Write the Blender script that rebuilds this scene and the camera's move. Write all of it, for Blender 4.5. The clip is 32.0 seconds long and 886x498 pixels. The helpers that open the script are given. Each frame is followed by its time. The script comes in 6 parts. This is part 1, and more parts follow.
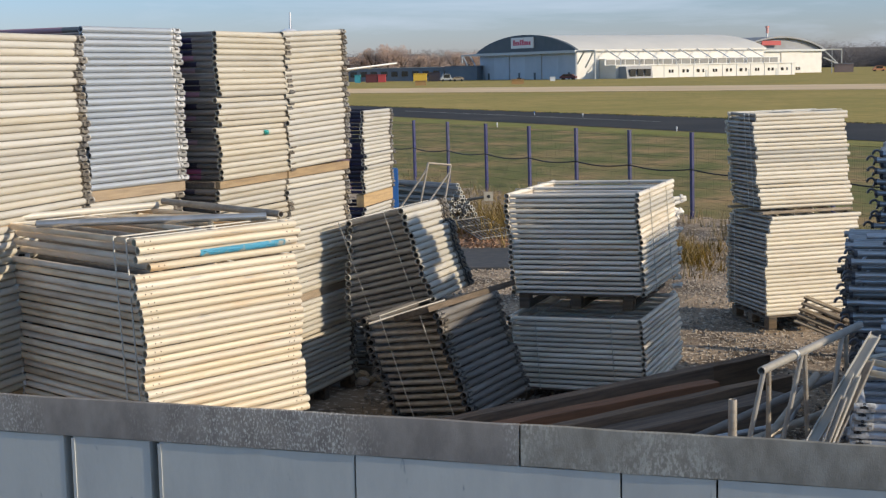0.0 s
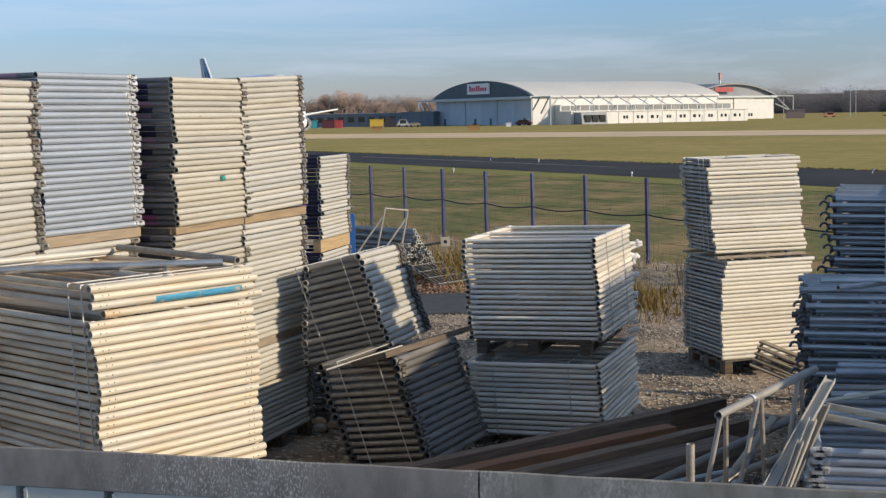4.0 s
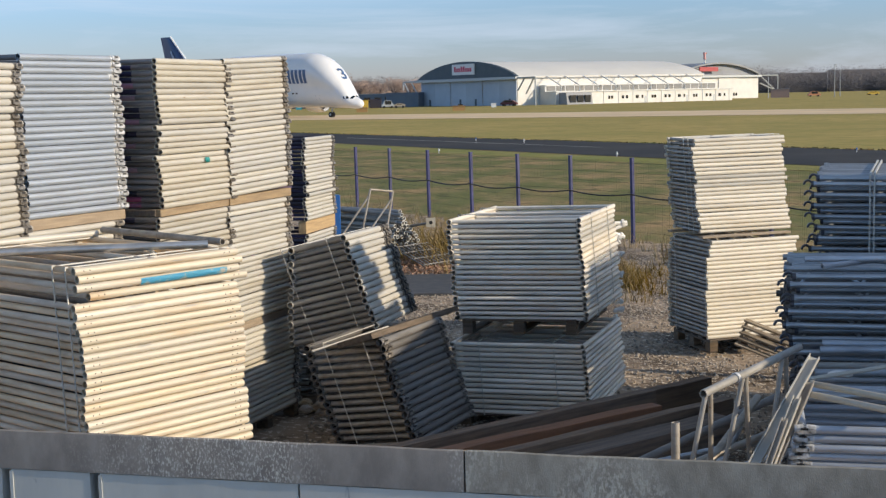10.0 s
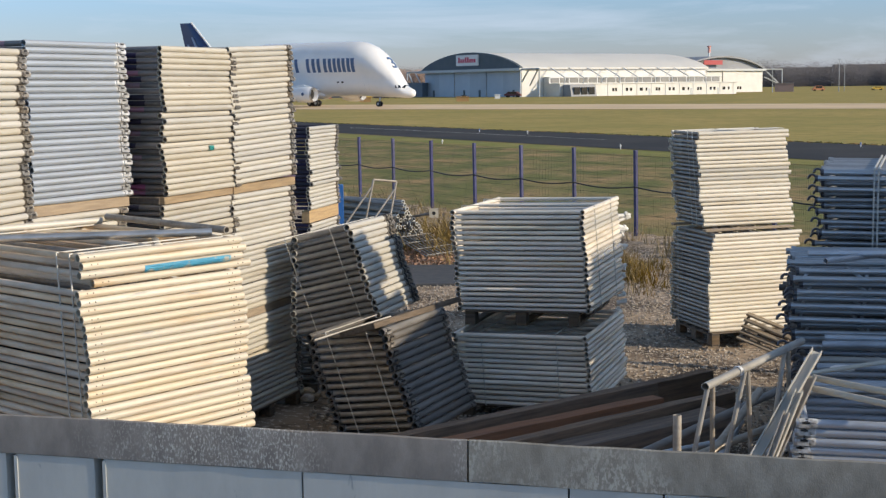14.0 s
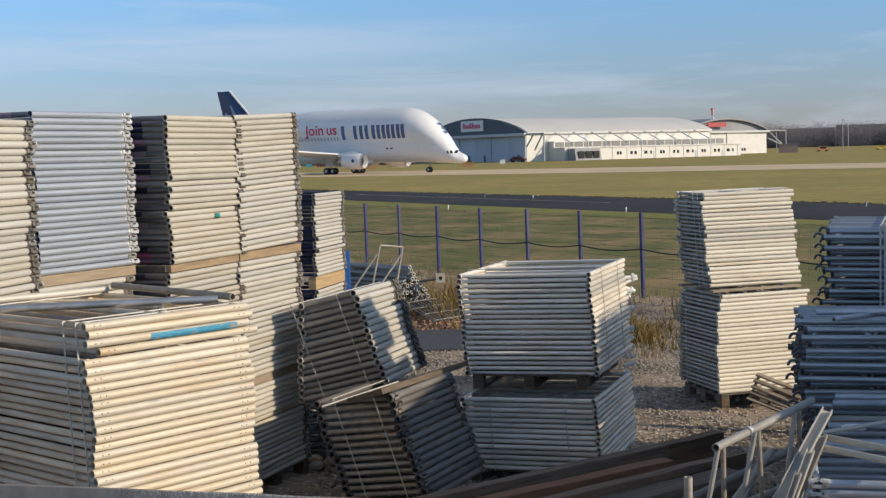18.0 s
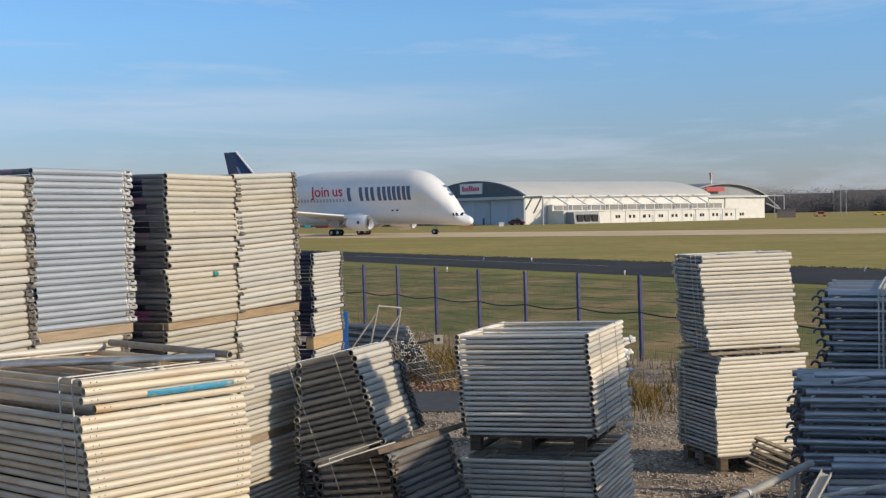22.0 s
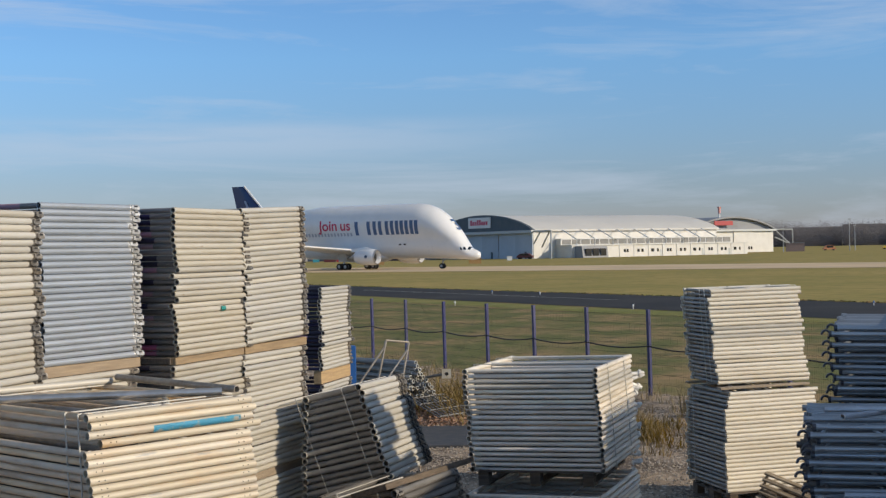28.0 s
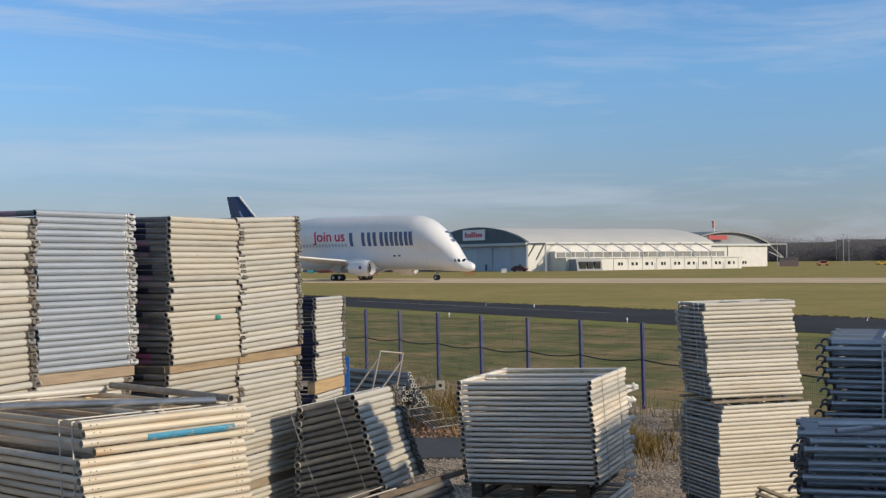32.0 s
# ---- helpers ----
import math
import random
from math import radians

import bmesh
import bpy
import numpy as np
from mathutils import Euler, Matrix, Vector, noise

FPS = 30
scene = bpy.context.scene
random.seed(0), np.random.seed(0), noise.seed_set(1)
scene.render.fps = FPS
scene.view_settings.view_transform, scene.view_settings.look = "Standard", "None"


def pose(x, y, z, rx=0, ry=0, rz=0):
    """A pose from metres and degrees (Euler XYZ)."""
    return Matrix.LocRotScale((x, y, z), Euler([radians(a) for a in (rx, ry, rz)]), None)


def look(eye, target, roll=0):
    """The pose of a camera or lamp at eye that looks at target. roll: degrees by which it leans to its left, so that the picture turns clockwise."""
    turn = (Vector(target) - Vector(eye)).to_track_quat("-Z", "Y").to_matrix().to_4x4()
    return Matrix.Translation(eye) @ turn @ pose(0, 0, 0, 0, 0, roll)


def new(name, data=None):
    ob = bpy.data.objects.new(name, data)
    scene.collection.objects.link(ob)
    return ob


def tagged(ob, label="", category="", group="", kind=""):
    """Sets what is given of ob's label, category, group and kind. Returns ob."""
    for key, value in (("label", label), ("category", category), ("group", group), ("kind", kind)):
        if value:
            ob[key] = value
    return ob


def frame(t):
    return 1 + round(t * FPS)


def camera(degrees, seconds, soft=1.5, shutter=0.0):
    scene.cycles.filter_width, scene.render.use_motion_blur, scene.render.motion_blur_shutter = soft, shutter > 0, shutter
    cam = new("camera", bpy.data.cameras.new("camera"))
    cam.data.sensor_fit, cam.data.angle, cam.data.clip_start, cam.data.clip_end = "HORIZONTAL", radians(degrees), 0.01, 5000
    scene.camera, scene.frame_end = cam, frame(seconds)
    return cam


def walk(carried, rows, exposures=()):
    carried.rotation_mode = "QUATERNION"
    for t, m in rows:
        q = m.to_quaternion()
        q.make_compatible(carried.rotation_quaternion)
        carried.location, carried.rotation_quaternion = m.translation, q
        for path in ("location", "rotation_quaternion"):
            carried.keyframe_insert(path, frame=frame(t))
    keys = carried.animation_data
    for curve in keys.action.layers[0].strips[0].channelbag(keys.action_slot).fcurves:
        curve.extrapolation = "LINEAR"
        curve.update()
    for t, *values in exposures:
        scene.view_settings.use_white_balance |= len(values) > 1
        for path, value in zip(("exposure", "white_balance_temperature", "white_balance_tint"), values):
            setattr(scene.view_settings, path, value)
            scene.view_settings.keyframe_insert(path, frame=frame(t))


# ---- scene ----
cam = camera(36.2, 32.0, soft=1.35)
# seconds, place of the eye, turn in degrees: a hand-held camera that stands in one spot
ROWS = [
    (0.0, -0.003, -0.007, 3.103, 82.505, 1.04, 1.777),
    (0.5, -0.011, -0.004, 3.106, 83.808, 0.591, 1.401),
    (1.0, -0.009, -0.007, 3.108, 85.991, 0.964, 2.07),
    (1.5, -0.007, -0.011, 3.112, 86.528, 1.282, 2.331),
    (2.0, -0.004, -0.014, 3.109, 86.671, 1.437, 2.101),
    (2.5, -0.0, -0.005, 3.112, 86.542, 1.631, 1.857),
    (3.0, 0.001, -0.007, 3.107, 85.875, 1.543, 1.415),
    (3.5, -0.005, -0.002, 3.105, 84.338, 1.36, 0.462),
    (5.5, -0.009, -0.001, 3.105, 84.832, 0.638, -0.598),
    (6.0, -0.007, -0.007, 3.109, 85.31, 1.249, -0.481),
    (6.5, -0.002, -0.011, 3.108, 86.513, 1.258, 0.09),
    (7.0, -0.002, -0.011, 3.112, 86.61, 1.472, 0.392),
    (7.5, 0.002, -0.009, 3.109, 86.145, 1.739, 0.144),
    (8.0, 0.0, -0.009, 3.101, 85.109, 1.838, -0.27),
    (8.5, 0.003, 0.0, 3.102, 83.067, 2.102, -0.065),
    (9.0, 0.0, 0.0, 3.1, 83.266, 1.937, -0.229),
    (9.5, 0.001, 0.0, 3.103, 83.287, 1.571, -0.683),
    (10.0, -0.004, -0.006, 3.103, 83.565, 1.213, -0.686),
    (10.5, -0.005, -0.005, 3.103, 83.273, 1.097, -1.257),
    (11.0, -0.008, -0.007, 3.104, 83.288, 0.801, -1.331),
    (11.5, -0.005, -0.006, 3.102, 83.279, 0.858, -1.304),
    (12.0, -0.009, 0.0, 3.103, 83.062, 0.59, -1.253),
    (12.5, -0.009, 0.001, 3.105, 82.529, 0.632, -0.999),
    (13.0, -0.011, -0.002, 3.099, 82.827, 0.385, -1.34),
    (13.5, -0.013, -0.014, 3.102, 83.173, 0.602, -0.415),
    (14.0, -0.014, -0.012, 3.101, 83.18, 0.637, -0.527),
    (14.5, -0.014, -0.008, 3.099, 82.98, 0.542, -0.796),
    (16.5, -0.012, -0.007, 3.104, 83.922, 1.257, -1.069),
    (17.0, -0.01, -0.014, 3.106, 84.473, 1.59, -1.07),
    (17.5, -0.005, -0.017, 3.098, 84.737, 1.866, -0.512),
    (18.0, -0.007, -0.006, 3.09, 85.949, 1.482, -0.304),
    (18.5, -0.004, -0.009, 3.086, 86.098, 1.442, -0.297),
    (19.0, -0.003, -0.012, 3.081, 86.491, 1.063, -0.872),
    (19.5, -0.005, -0.003, 3.081, 86.376, 1.237, -0.728),
    (20.0, -0.003, -0.001, 3.077, 86.338, 1.234, -0.737),
    (20.5, -0.006, -0.002, 3.078, 86.47, 0.823, -0.81),
    (21.0, -0.005, -0.009, 3.078, 87.821, 1.052, -0.41),
    (21.5, -0.007, -0.004, 3.079, 88.376, 1.05, -0.616),
    (22.0, -0.006, -0.011, 3.071, 88.581, 1.053, -0.347),
    (22.5, -0.006, -0.01, 3.067, 87.995, 0.728, -0.665),
    (23.0, -0.009, 0.001, 3.064, 88.8, 0.756, -0.577),
    (23.5, -0.006, 0.01, 3.068, 88.795, 0.722, -0.523),
    (24.0, -0.004, 0.006, 3.066, 89.39, 0.754, -0.409),
    (24.5, -0.005, 0.005, 3.067, 89.507, 0.804, -0.343),
    (25.0, 0.0, 0.006, 3.065, 89.938, 0.793, -0.51),
    (25.5, -0.005, 0.005, 3.071, 90.13, 0.783, -0.302),
    (27.5, -0.006, 0.005, 3.068, 90.066, 0.921, -0.016),
    (28.0, -0.001, 0.008, 3.07, 90.029, 1.097, 0.003),
    (28.5, -0.003, 0.01, 3.068, 90.154, 1.164, -0.154),
    (29.0, 0.0, 0.013, 3.068, 90.085, 0.837, -0.128),
    (29.5, 0.0, 0.013, 3.064, 90.162, 0.768, -0.161),
    (30.0, -0.001, 0.013, 3.064, 90.193, 0.936, -0.195),
    (30.5, -0.003, 0.01, 3.067, 90.357, 0.945, -0.16),
    (31.0, -0.005, 0.008, 3.069, 90.208, 0.78, -0.318),
    (31.5, -0.009, 0.002, 3.067, 90.523, 0.718, -0.106),
    (32.0, -0.01, 0.0, 3.065, 90.523, 0.576, -0.237),
]
walk(cam, [(t, pose(x, y, z, rx, ry, rz)) for t, x, y, z, rx, ry, rz in ROWS],
     [(0.0, 0.27), (3.0, 0.20), (6.0, 0.20), (7.0, 0.10), (9.0, 0.30), (13.0, 0.33), (17.0, 0.26), (18.0, 0.13), (20.0, 0.16), (25.0, -0.03), (32.0, -0.02)])

# ---- light ----
SUN_AZ, SUN_EL = -19.0, 21.5     # degrees from +x, and above the horizon
world = bpy.data.worlds.new("sky")
scene.world = world
world.use_nodes = True
wn, wl = world.node_tree.nodes, world.node_tree.links
sky = wn.new("ShaderNodeTexSky")
sky.sky_type = "NISHITA"
sky.sun_disc = False
sky.sun_elevation = radians(SUN_EL)
sky.sun_rotation = radians(90 - SUN_AZ)
sky.altitude, sky.air_density, sky.dust_density, sky.ozone_density = 0, 1.0, 0.25, 2.0
# thin cirrus in long level streaks
tc = wn.new("ShaderNodeTexCoord")
mp = wn.new("ShaderNodeMapping")
mp.inputs["Scale"].default_value = (2.2, 2.2, 19.0)
nz = wn.new("ShaderNodeTexNoise")
nz.inputs["Scale"].default_value, nz.inputs["Detail"].default_value, nz.inputs["Roughness"].default_value = 1.6, 7.0, 0.62
nz.inputs["Distortion"].default_value = 0.5
rmp = wn.new("ShaderNodeValToRGB")
rmp.color_ramp.elements[0].position, rmp.color_ramp.elements[1].position = 0.50, 0.92
mixc = wn.new("ShaderNodeMix")
mixc.data_type = "RGBA"
mixc.inputs["B"].default_value = (4.6, 5.3, 6.4, 1)
bgn = wn["Background"]
bgn.inputs["Strength"].default_value = 0.114
wl.new(tc.outputs["Generated"], mp.inputs["Vector"])
wl.new(mp.outputs["Vector"], nz.inputs["Vector"])
wl.new(nz.outputs["Fac"], rmp.inputs["Fac"])
# one low bank of thin cloud over the left of the airfield, with a soft lower edge


def ramp(socket, a, b):
    r = wn.new("ShaderNodeMapRange")
    r.interpolation_type = "SMOOTHSTEP"
    r.inputs["From Min"].default_value, r.inputs["From Max"].default_value = a, b
    wl.new(socket, r.inputs["Value"])
    return r.outputs["Result"]


def times(a, b):
    x = wn.new("ShaderNodeMath")
    x.operation = "MULTIPLY"
    wl.new(a, x.inputs[0])
    if isinstance(b, float):
        x.inputs[1].default_value = b
    else:
        wl.new(b, x.inputs[1])
    return x.outputs[0]


sepd = wn.new("ShaderNodeSeparateXYZ")
wl.new(tc.outputs["Generated"], sepd.inputs[0])
nz2 = wn.new("ShaderNodeTexNoise")
nz2.inputs["Scale"].default_value, nz2.inputs["Detail"].default_value = 3.1, 6.0
wl.new(mp.outputs["Vector"], nz2.inputs["Vector"])
bank = times(times(ramp(sepd.outputs["Z"], 0.058, 0.080), ramp(sepd.outputs["Z"], 0.102, 0.088)), ramp(sepd.outputs["X"], 0.16, -0.12))
bank = times(times(bank, ramp(nz2.outputs["Fac"], 0.30, 0.62)), 0.42)
addc = wn.new("ShaderNodeMath")
addc.operation = "MAXIMUM"
wl.new(rmp.outputs["Color"], addc.inputs[0])
wl.new(bank, addc.inputs[1])
wl.new(addc.outputs[0], mixc.inputs["Factor"])
tint = wn.new("ShaderNodeMix")
tint.data_type, tint.blend_type = "RGBA", "MULTIPLY"
tint.inputs["Factor"].default_value = 1.0
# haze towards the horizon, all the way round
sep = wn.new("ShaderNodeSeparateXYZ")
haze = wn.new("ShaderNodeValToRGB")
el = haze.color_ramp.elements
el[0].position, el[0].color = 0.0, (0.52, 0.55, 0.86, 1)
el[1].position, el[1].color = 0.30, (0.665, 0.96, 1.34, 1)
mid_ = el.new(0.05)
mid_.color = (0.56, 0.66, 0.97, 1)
# unseen sky overhead is warmed and brightened to neutralise the blue fill light
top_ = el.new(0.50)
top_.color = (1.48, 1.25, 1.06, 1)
mid2 = el.new(0.14)
mid2.color = (0.655, 0.935, 1.29, 1)
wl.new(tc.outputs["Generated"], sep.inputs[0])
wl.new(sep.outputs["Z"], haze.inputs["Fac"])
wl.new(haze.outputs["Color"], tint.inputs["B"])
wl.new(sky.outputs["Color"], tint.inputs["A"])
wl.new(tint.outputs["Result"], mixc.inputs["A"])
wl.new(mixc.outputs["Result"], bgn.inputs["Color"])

sun_data = bpy.data.lights.new("sun", "SUN")
sun_data.energy, sun_data.angle, sun_data.color = 3.85, radians(0.55), (1.0, 0.85, 0.64)
sun = new("sun", sun_data)
sx, sy, sz = (math.cos(radians(SUN_EL)) * math.cos(radians(SUN_AZ)), math.cos(radians(SUN_EL)) * math.sin(radians(SUN_AZ)), math.sin(radians(SUN_EL)))
sun.matrix_world = look((sx * 60, sy * 60, sz * 60), (0, 0, 0))


# ---- materials ----
def material(name, color, rough=0.6, metal=0.0, vary=0.0, second=None, scale=6.0, detail=6.0, lo=0.4, hi=0.65, bump=0.0, bump_scale=60.0, stretch=(1, 1, 1), spots=None, spot_scale=30.0, spot_at=0.66, coat=0.0, spot_mask=0.0, spot_soft=0.08, spec=0.5):
    """A surface with a base colour, a second colour in patches, fine spots, a tint by object and a fine relief."""
    m = bpy.data.materials.new(name)
    m.use_nodes = True
    n, l = m.node_tree.nodes, m.node_tree.links
    b = n["Principled BSDF"]
    b.inputs["Roughness"].default_value, b.inputs["Metallic"].default_value = rough, metal
    b.inputs["Coat Weight"].default_value = coat
    b.inputs["Specular IOR Level"].default_value = spec
    co, ma = n.new("ShaderNodeTexCoord"), n.new("ShaderNodeMapping")
    ma.inputs["Scale"].default_value = stretch
    l.new(co.outputs["Object"], ma.inputs["Vector"])
    info = n.new("ShaderNodeObjectInfo")
    shift = n.new("ShaderNodeVectorMath")
    shift.operation = "MULTIPLY_ADD"
    comb = n.new("ShaderNodeCombineXYZ")
    for k in "XYZ":
        l.new(info.outputs["Random"], comb.inputs[k])
    l.new(comb.outputs[0], shift.inputs[0])
    shift.inputs[1].default_value = (37.0, 19.0, 53.0)
    l.new(ma.outputs[0], shift.inputs[2])
    vec = shift.outputs[0]
    col = n.new("ShaderNodeRGB").outputs[0]
    col.default_value = (*color, 1)

    def mix(a, bcol, fac):
        x = n.new("ShaderNodeMix")
        x.data_type = "RGBA"
        l.new(a, x.inputs["A"])
        x.inputs["B"].default_value = (*bcol, 1)
        l.new(fac, x.inputs["Factor"])
        return x.outputs["Result"]

    def cloud(sc, a, z, det):
        t = n.new("ShaderNodeTexNoise")
        t.inputs["Scale"].default_value, t.inputs["Detail"].default_value, t.inputs["Roughness"].default_value = sc, det, 0.62
        l.new(vec, t.inputs["Vector"])
        r = n.new("ShaderNodeMapRange")
        r.inputs["From Min"].default_value, r.inputs["From Max"].default_value = a, z
        l.new(t.outputs["Fac"], r.inputs["Value"])
        return r.outputs["Result"]
    if second:
        col = mix(col, second, cloud(scale, lo, hi, detail))
    if spots:
        fac = cloud(spot_scale, spot_at, spot_at + spot_soft, 4.0)
        if spot_mask:
            mul = n.new("ShaderNodeMath")
            mul.operation = "MULTIPLY"
            l.new(fac, mul.inputs[0])
            l.new(cloud(spot_mask, 0.40, 0.58, 3.0), mul.inputs[1])
            fac = mul.outputs[0]
        col = mix(col, spots, fac)
    if vary:
        hs = n.new("ShaderNodeHueSaturation")
        r = n.new("ShaderNodeMapRange")
        r.inputs["To Min"].default_value, r.inputs["To Max"].default_value = 1 - vary, 1 + vary
        l.new(info.outputs["Random"], r.inputs["Value"])
        l.new(r.outputs["Result"], hs.inputs["Value"])
        wh = n.new("ShaderNodeMath")
        wh.operation = "MULTIPLY"
        wh.inputs[1].default_value = 7.31
        fr = n.new("ShaderNodeMath")
        fr.operation = "FRACT"
        l.new(info.outputs["Random"], wh.inputs[0])
        l.new(wh.outputs[0], fr.inputs[0])
        r2 = n.new("ShaderNodeMapRange")
        r2.inputs["To Min"].default_value, r2.inputs["To Max"].default_value = 1 - 1.5 * vary, 1 + 1.5 * vary
        l.new(fr.outputs[0], r2.inputs["Value"])
        l.new(r2.outputs["Result"], hs.inputs["Saturation"])
        l.new(col, hs.inputs["Color"])
        col = hs.outputs["Color"]
    l.new(col, b.inputs["Base Color"])
    if bump:
        t = n.new("ShaderNodeTexNoise")
        t.inputs["Scale"].default_value, t.inputs["Detail"].default_value = bump_scale, 5.0
        l.new(vec, t.inputs["Vector"])
        bp = n.new("ShaderNodeBump")
        bp.inputs["Strength"].default_value, bp.inputs["Distance"].default_value = bump, 0.01
        l.new(t.outputs["Fac"], bp.inputs["Height"])
        l.new(bp.outputs["Normal"], b.inputs["Normal"])
    return m


CREAM = material("weathered_galvanised_steel", (0.525, 0.485, 0.405), 0.55, 0.12, 0.12, (0.42, 0.375, 0.30), 2.5, lo=0.45, hi=0.75, bump=0.15, bump_scale=40, stretch=(0.6, 3, 3), spots=(0.30, 0.20, 0.11), spot_scale=9, spot_at=0.68)
PALE = material("pale_galvanised_steel", (0.515, 0.49, 0.435), 0.55, 0.12, 0.12, (0.46, 0.43, 0.37), 3.0, lo=0.45, hi=0.75, bump=0.15, bump_scale=40, stretch=(0.6, 3, 3), spots=(0.34, 0.27, 0.18), spot_scale=8, spot_at=0.7)
ALU = material("aluminium_tube", (0.40, 0.435, 0.485), 0.45, 0.3, 0.08, (0.35, 0.385, 0.43), 3.0, bump=0.1, stretch=(0.6, 3, 3))
GREY = material("dull_galvanised_steel", (0.80, 0.73, 0.625), 0.50, 0.12, 0.12, (0.55, 0.50, 0.42), 3.0, lo=0.4, hi=0.7, bump=0.15, stretch=(0.6, 3, 3), spots=(0.20, 0.15, 0.10), spot_scale=9, spot_at=0.68)
DARKGREY = material("dark_weathered_and_shaded_steel", (0.24, 0.23, 0.215), 0.5, 0.25, 0.2, (0.30, 0.285, 0.26), 4.0, bump=0.2, stretch=(0.6, 3, 3))
BLUEGREY = material("blue_grey_steel", (0.47, 0.485, 0.505), 0.32, 0.72, 0.25, (0.32, 0.335, 0.355), 3.0, bump=0.12, stretch=(0.6, 3, 3), spots=(0.70, 0.69, 0.66), spot_scale=8, spot_at=0.68)
PALEBLUE = material("pale_blue_grey_steel", (0.50, 0.53, 0.58), 0.36, 0.35, 0.2, (0.34, 0.36, 0.40), 3.0, bump=0.12, stretch=(0.6, 3, 3))
WORNZINC = material("worn_zinc_tube", (0.42, 0.40, 0.365), 0.45, 0.2, 0.1, (0.30, 0.285, 0.26), 5.0, bump=0.15)
PINK = material("red_painted_tube_end", (0.40, 0.19, 0.255), 0.6, 0.0, 0.3)
NAVYPAINT = material("navy_painted_tube_end", (0.028, 0.024, 0.055), 0.6, 0.0, 0.3)
TEAL = material("teal_paint_mark", (0.06, 0.42, 0.40), 0.6, 0, 0, (0.5, 0.5, 0.42), 14, lo=0.52, hi=0.62)
SPRAY = material("blue_spray_paint", (0.12, 0.50, 0.72), 0.6, 0, 0, (0.60, 0.58, 0.50), 11, lo=0.52, hi=0.62)
TIMBER = material("weathered_pallet_timber", (0.42, 0.31, 0.19), 0.8, 0, 0.18, (0.30, 0.22, 0.14), 3.0, bump=0.4, bump_scale=60, stretch=(1, 12, 12))
OLDTIMBER = material("dark_old_timber", (0.16, 0.12, 0.085), 0.85, 0, 0.2, (0.09, 0.07, 0.05), 3.0, bump=0.5, bump_scale=60, stretch=(1, 12, 12))
BROWNBEAM = material("brown_timber_beam", (0.25, 0.15, 0.08), 0.75, 0, 0.25, (0.12, 0.074, 0.044), 2.0, bump=0.4, bump_scale=50, stretch=(1, 14, 14))
STRAP = material("steel_strapping", (0.60, 0.58, 0.53), 0.5, 0.3)
CLIP = material("galvanised_coupler", (0.62, 0.62, 0.61), 0.4, 0.35, 0.25, (0.30, 0.29, 0.28), 30, bump=0.2)
RUSTCLIP = material("rusted_wedge_coupler", (0.25, 0.225, 0.19), 0.6, 0.25, 0.35, (0.085, 0.07, 0.058), 26, bump=0.25)
CONCRETE = material("weathered_concrete", (0.29, 0.265, 0.24), 0.9, 0, 0, (0.20, 0.18, 0.165), 13.0, 12, 0.36, 0.64, 0.1, 300, stretch=(1, 1, 0.5), spots=(0.60, 0.585, 0.53), spot_scale=170, spot_at=0.50, spot_soft=0.16, spot_mask=2.2)
LICHENED = material("lichened_concrete", (0.30, 0.285, 0.25), 0.9, 0, 0, (0.20, 0.185, 0.16), 16.0, 12, 0.36, 0.64, 0.12, 300, stretch=(1, 1, 0.5), spots=(0.74, 0.72, 0.65), spot_scale=130, spot_at=0.46, spot_soft=0.14, spot_mask=1.6)
GREYPAINT = material("grey_painted_boards", (0.46, 0.475, 0.46), 0.75, 0, 0.05, (0.40, 0.415, 0.41), 7, 8, 0.42, 0.66, 0.05, 90, stretch=(1, 1, 0.35), spots=(0.17, 0.20, 0.23), spot_scale=16, spot_at=0.70)
GRAVEL = material("gravel_and_mud", (0.35, 0.27, 0.195), 0.95, 0, 0, (0.12, 0.09, 0.066), 0.9, 10, 0.46, 0.58, 1.0, 30, spots=(0.68, 0.58, 0.46), spot_scale=15, spot_at=0.55, spec=0.2)
STONE = material("gravel_stone", (0.52, 0.43, 0.33), 0.9, 0, 0.3, (0.27, 0.22, 0.17), 9)
SHADOWSHEET = material("dark_shadow_tone", (0.045, 0.048, 0.055), 0.8, 0, 0, (0.075, 0.072, 0.07), 6)
LEAF = material("reddish_dead_leaves", (0.42, 0.26, 0.17), 0.9, 0, 0, (0.24, 0.14, 0.09), 20)
GRASS = material("rough_winter_grass", (0.30, 0.252, 0.081), 0.95, 0, 0, (0.41, 0.305, 0.11), 0.09, 14, 0.40, 0.64, 0.8, 6, spots=(0.23, 0.205, 0.065), spot_scale=0.8, spot_at=0.46, spot_soft=0.24, spec=0.1)
ROUGHGRASS = material("shaded_long_grass", (0.155, 0.16, 0.058), 0.95, 0, 0, (0.36, 0.245, 0.125), 0.45, 14, 0.44, 0.66, 1.0, 14, stretch=(1, 0.7, 1), spots=(0.10, 0.10, 0.04), spot_scale=1.7, spot_at=0.50, spot_soft=0.25, spec=0.1)
GREENTURF = material("short_green_turf", (0.20, 0.205, 0.062), 0.95, 0, 0, (0.27, 0.235, 0.085), 0.35, 12, 0.42, 0.66, 0.5, 10, spots=(0.13, 0.135, 0.045), spot_scale=1.6, spot_at=0.55, spot_soft=0.2, spec=0.1)
STRAW = material("dead_straw_grass", (0.37, 0.275, 0.145), 0.9, 0, 0.3, (0.22, 0.17, 0.07), 3)
GREENBLADE = material("dry_green_grass_blades", (0.11, 0.085, 0.038), 0.9, 0, 0.35, (0.20, 0.145, 0.075), 2)
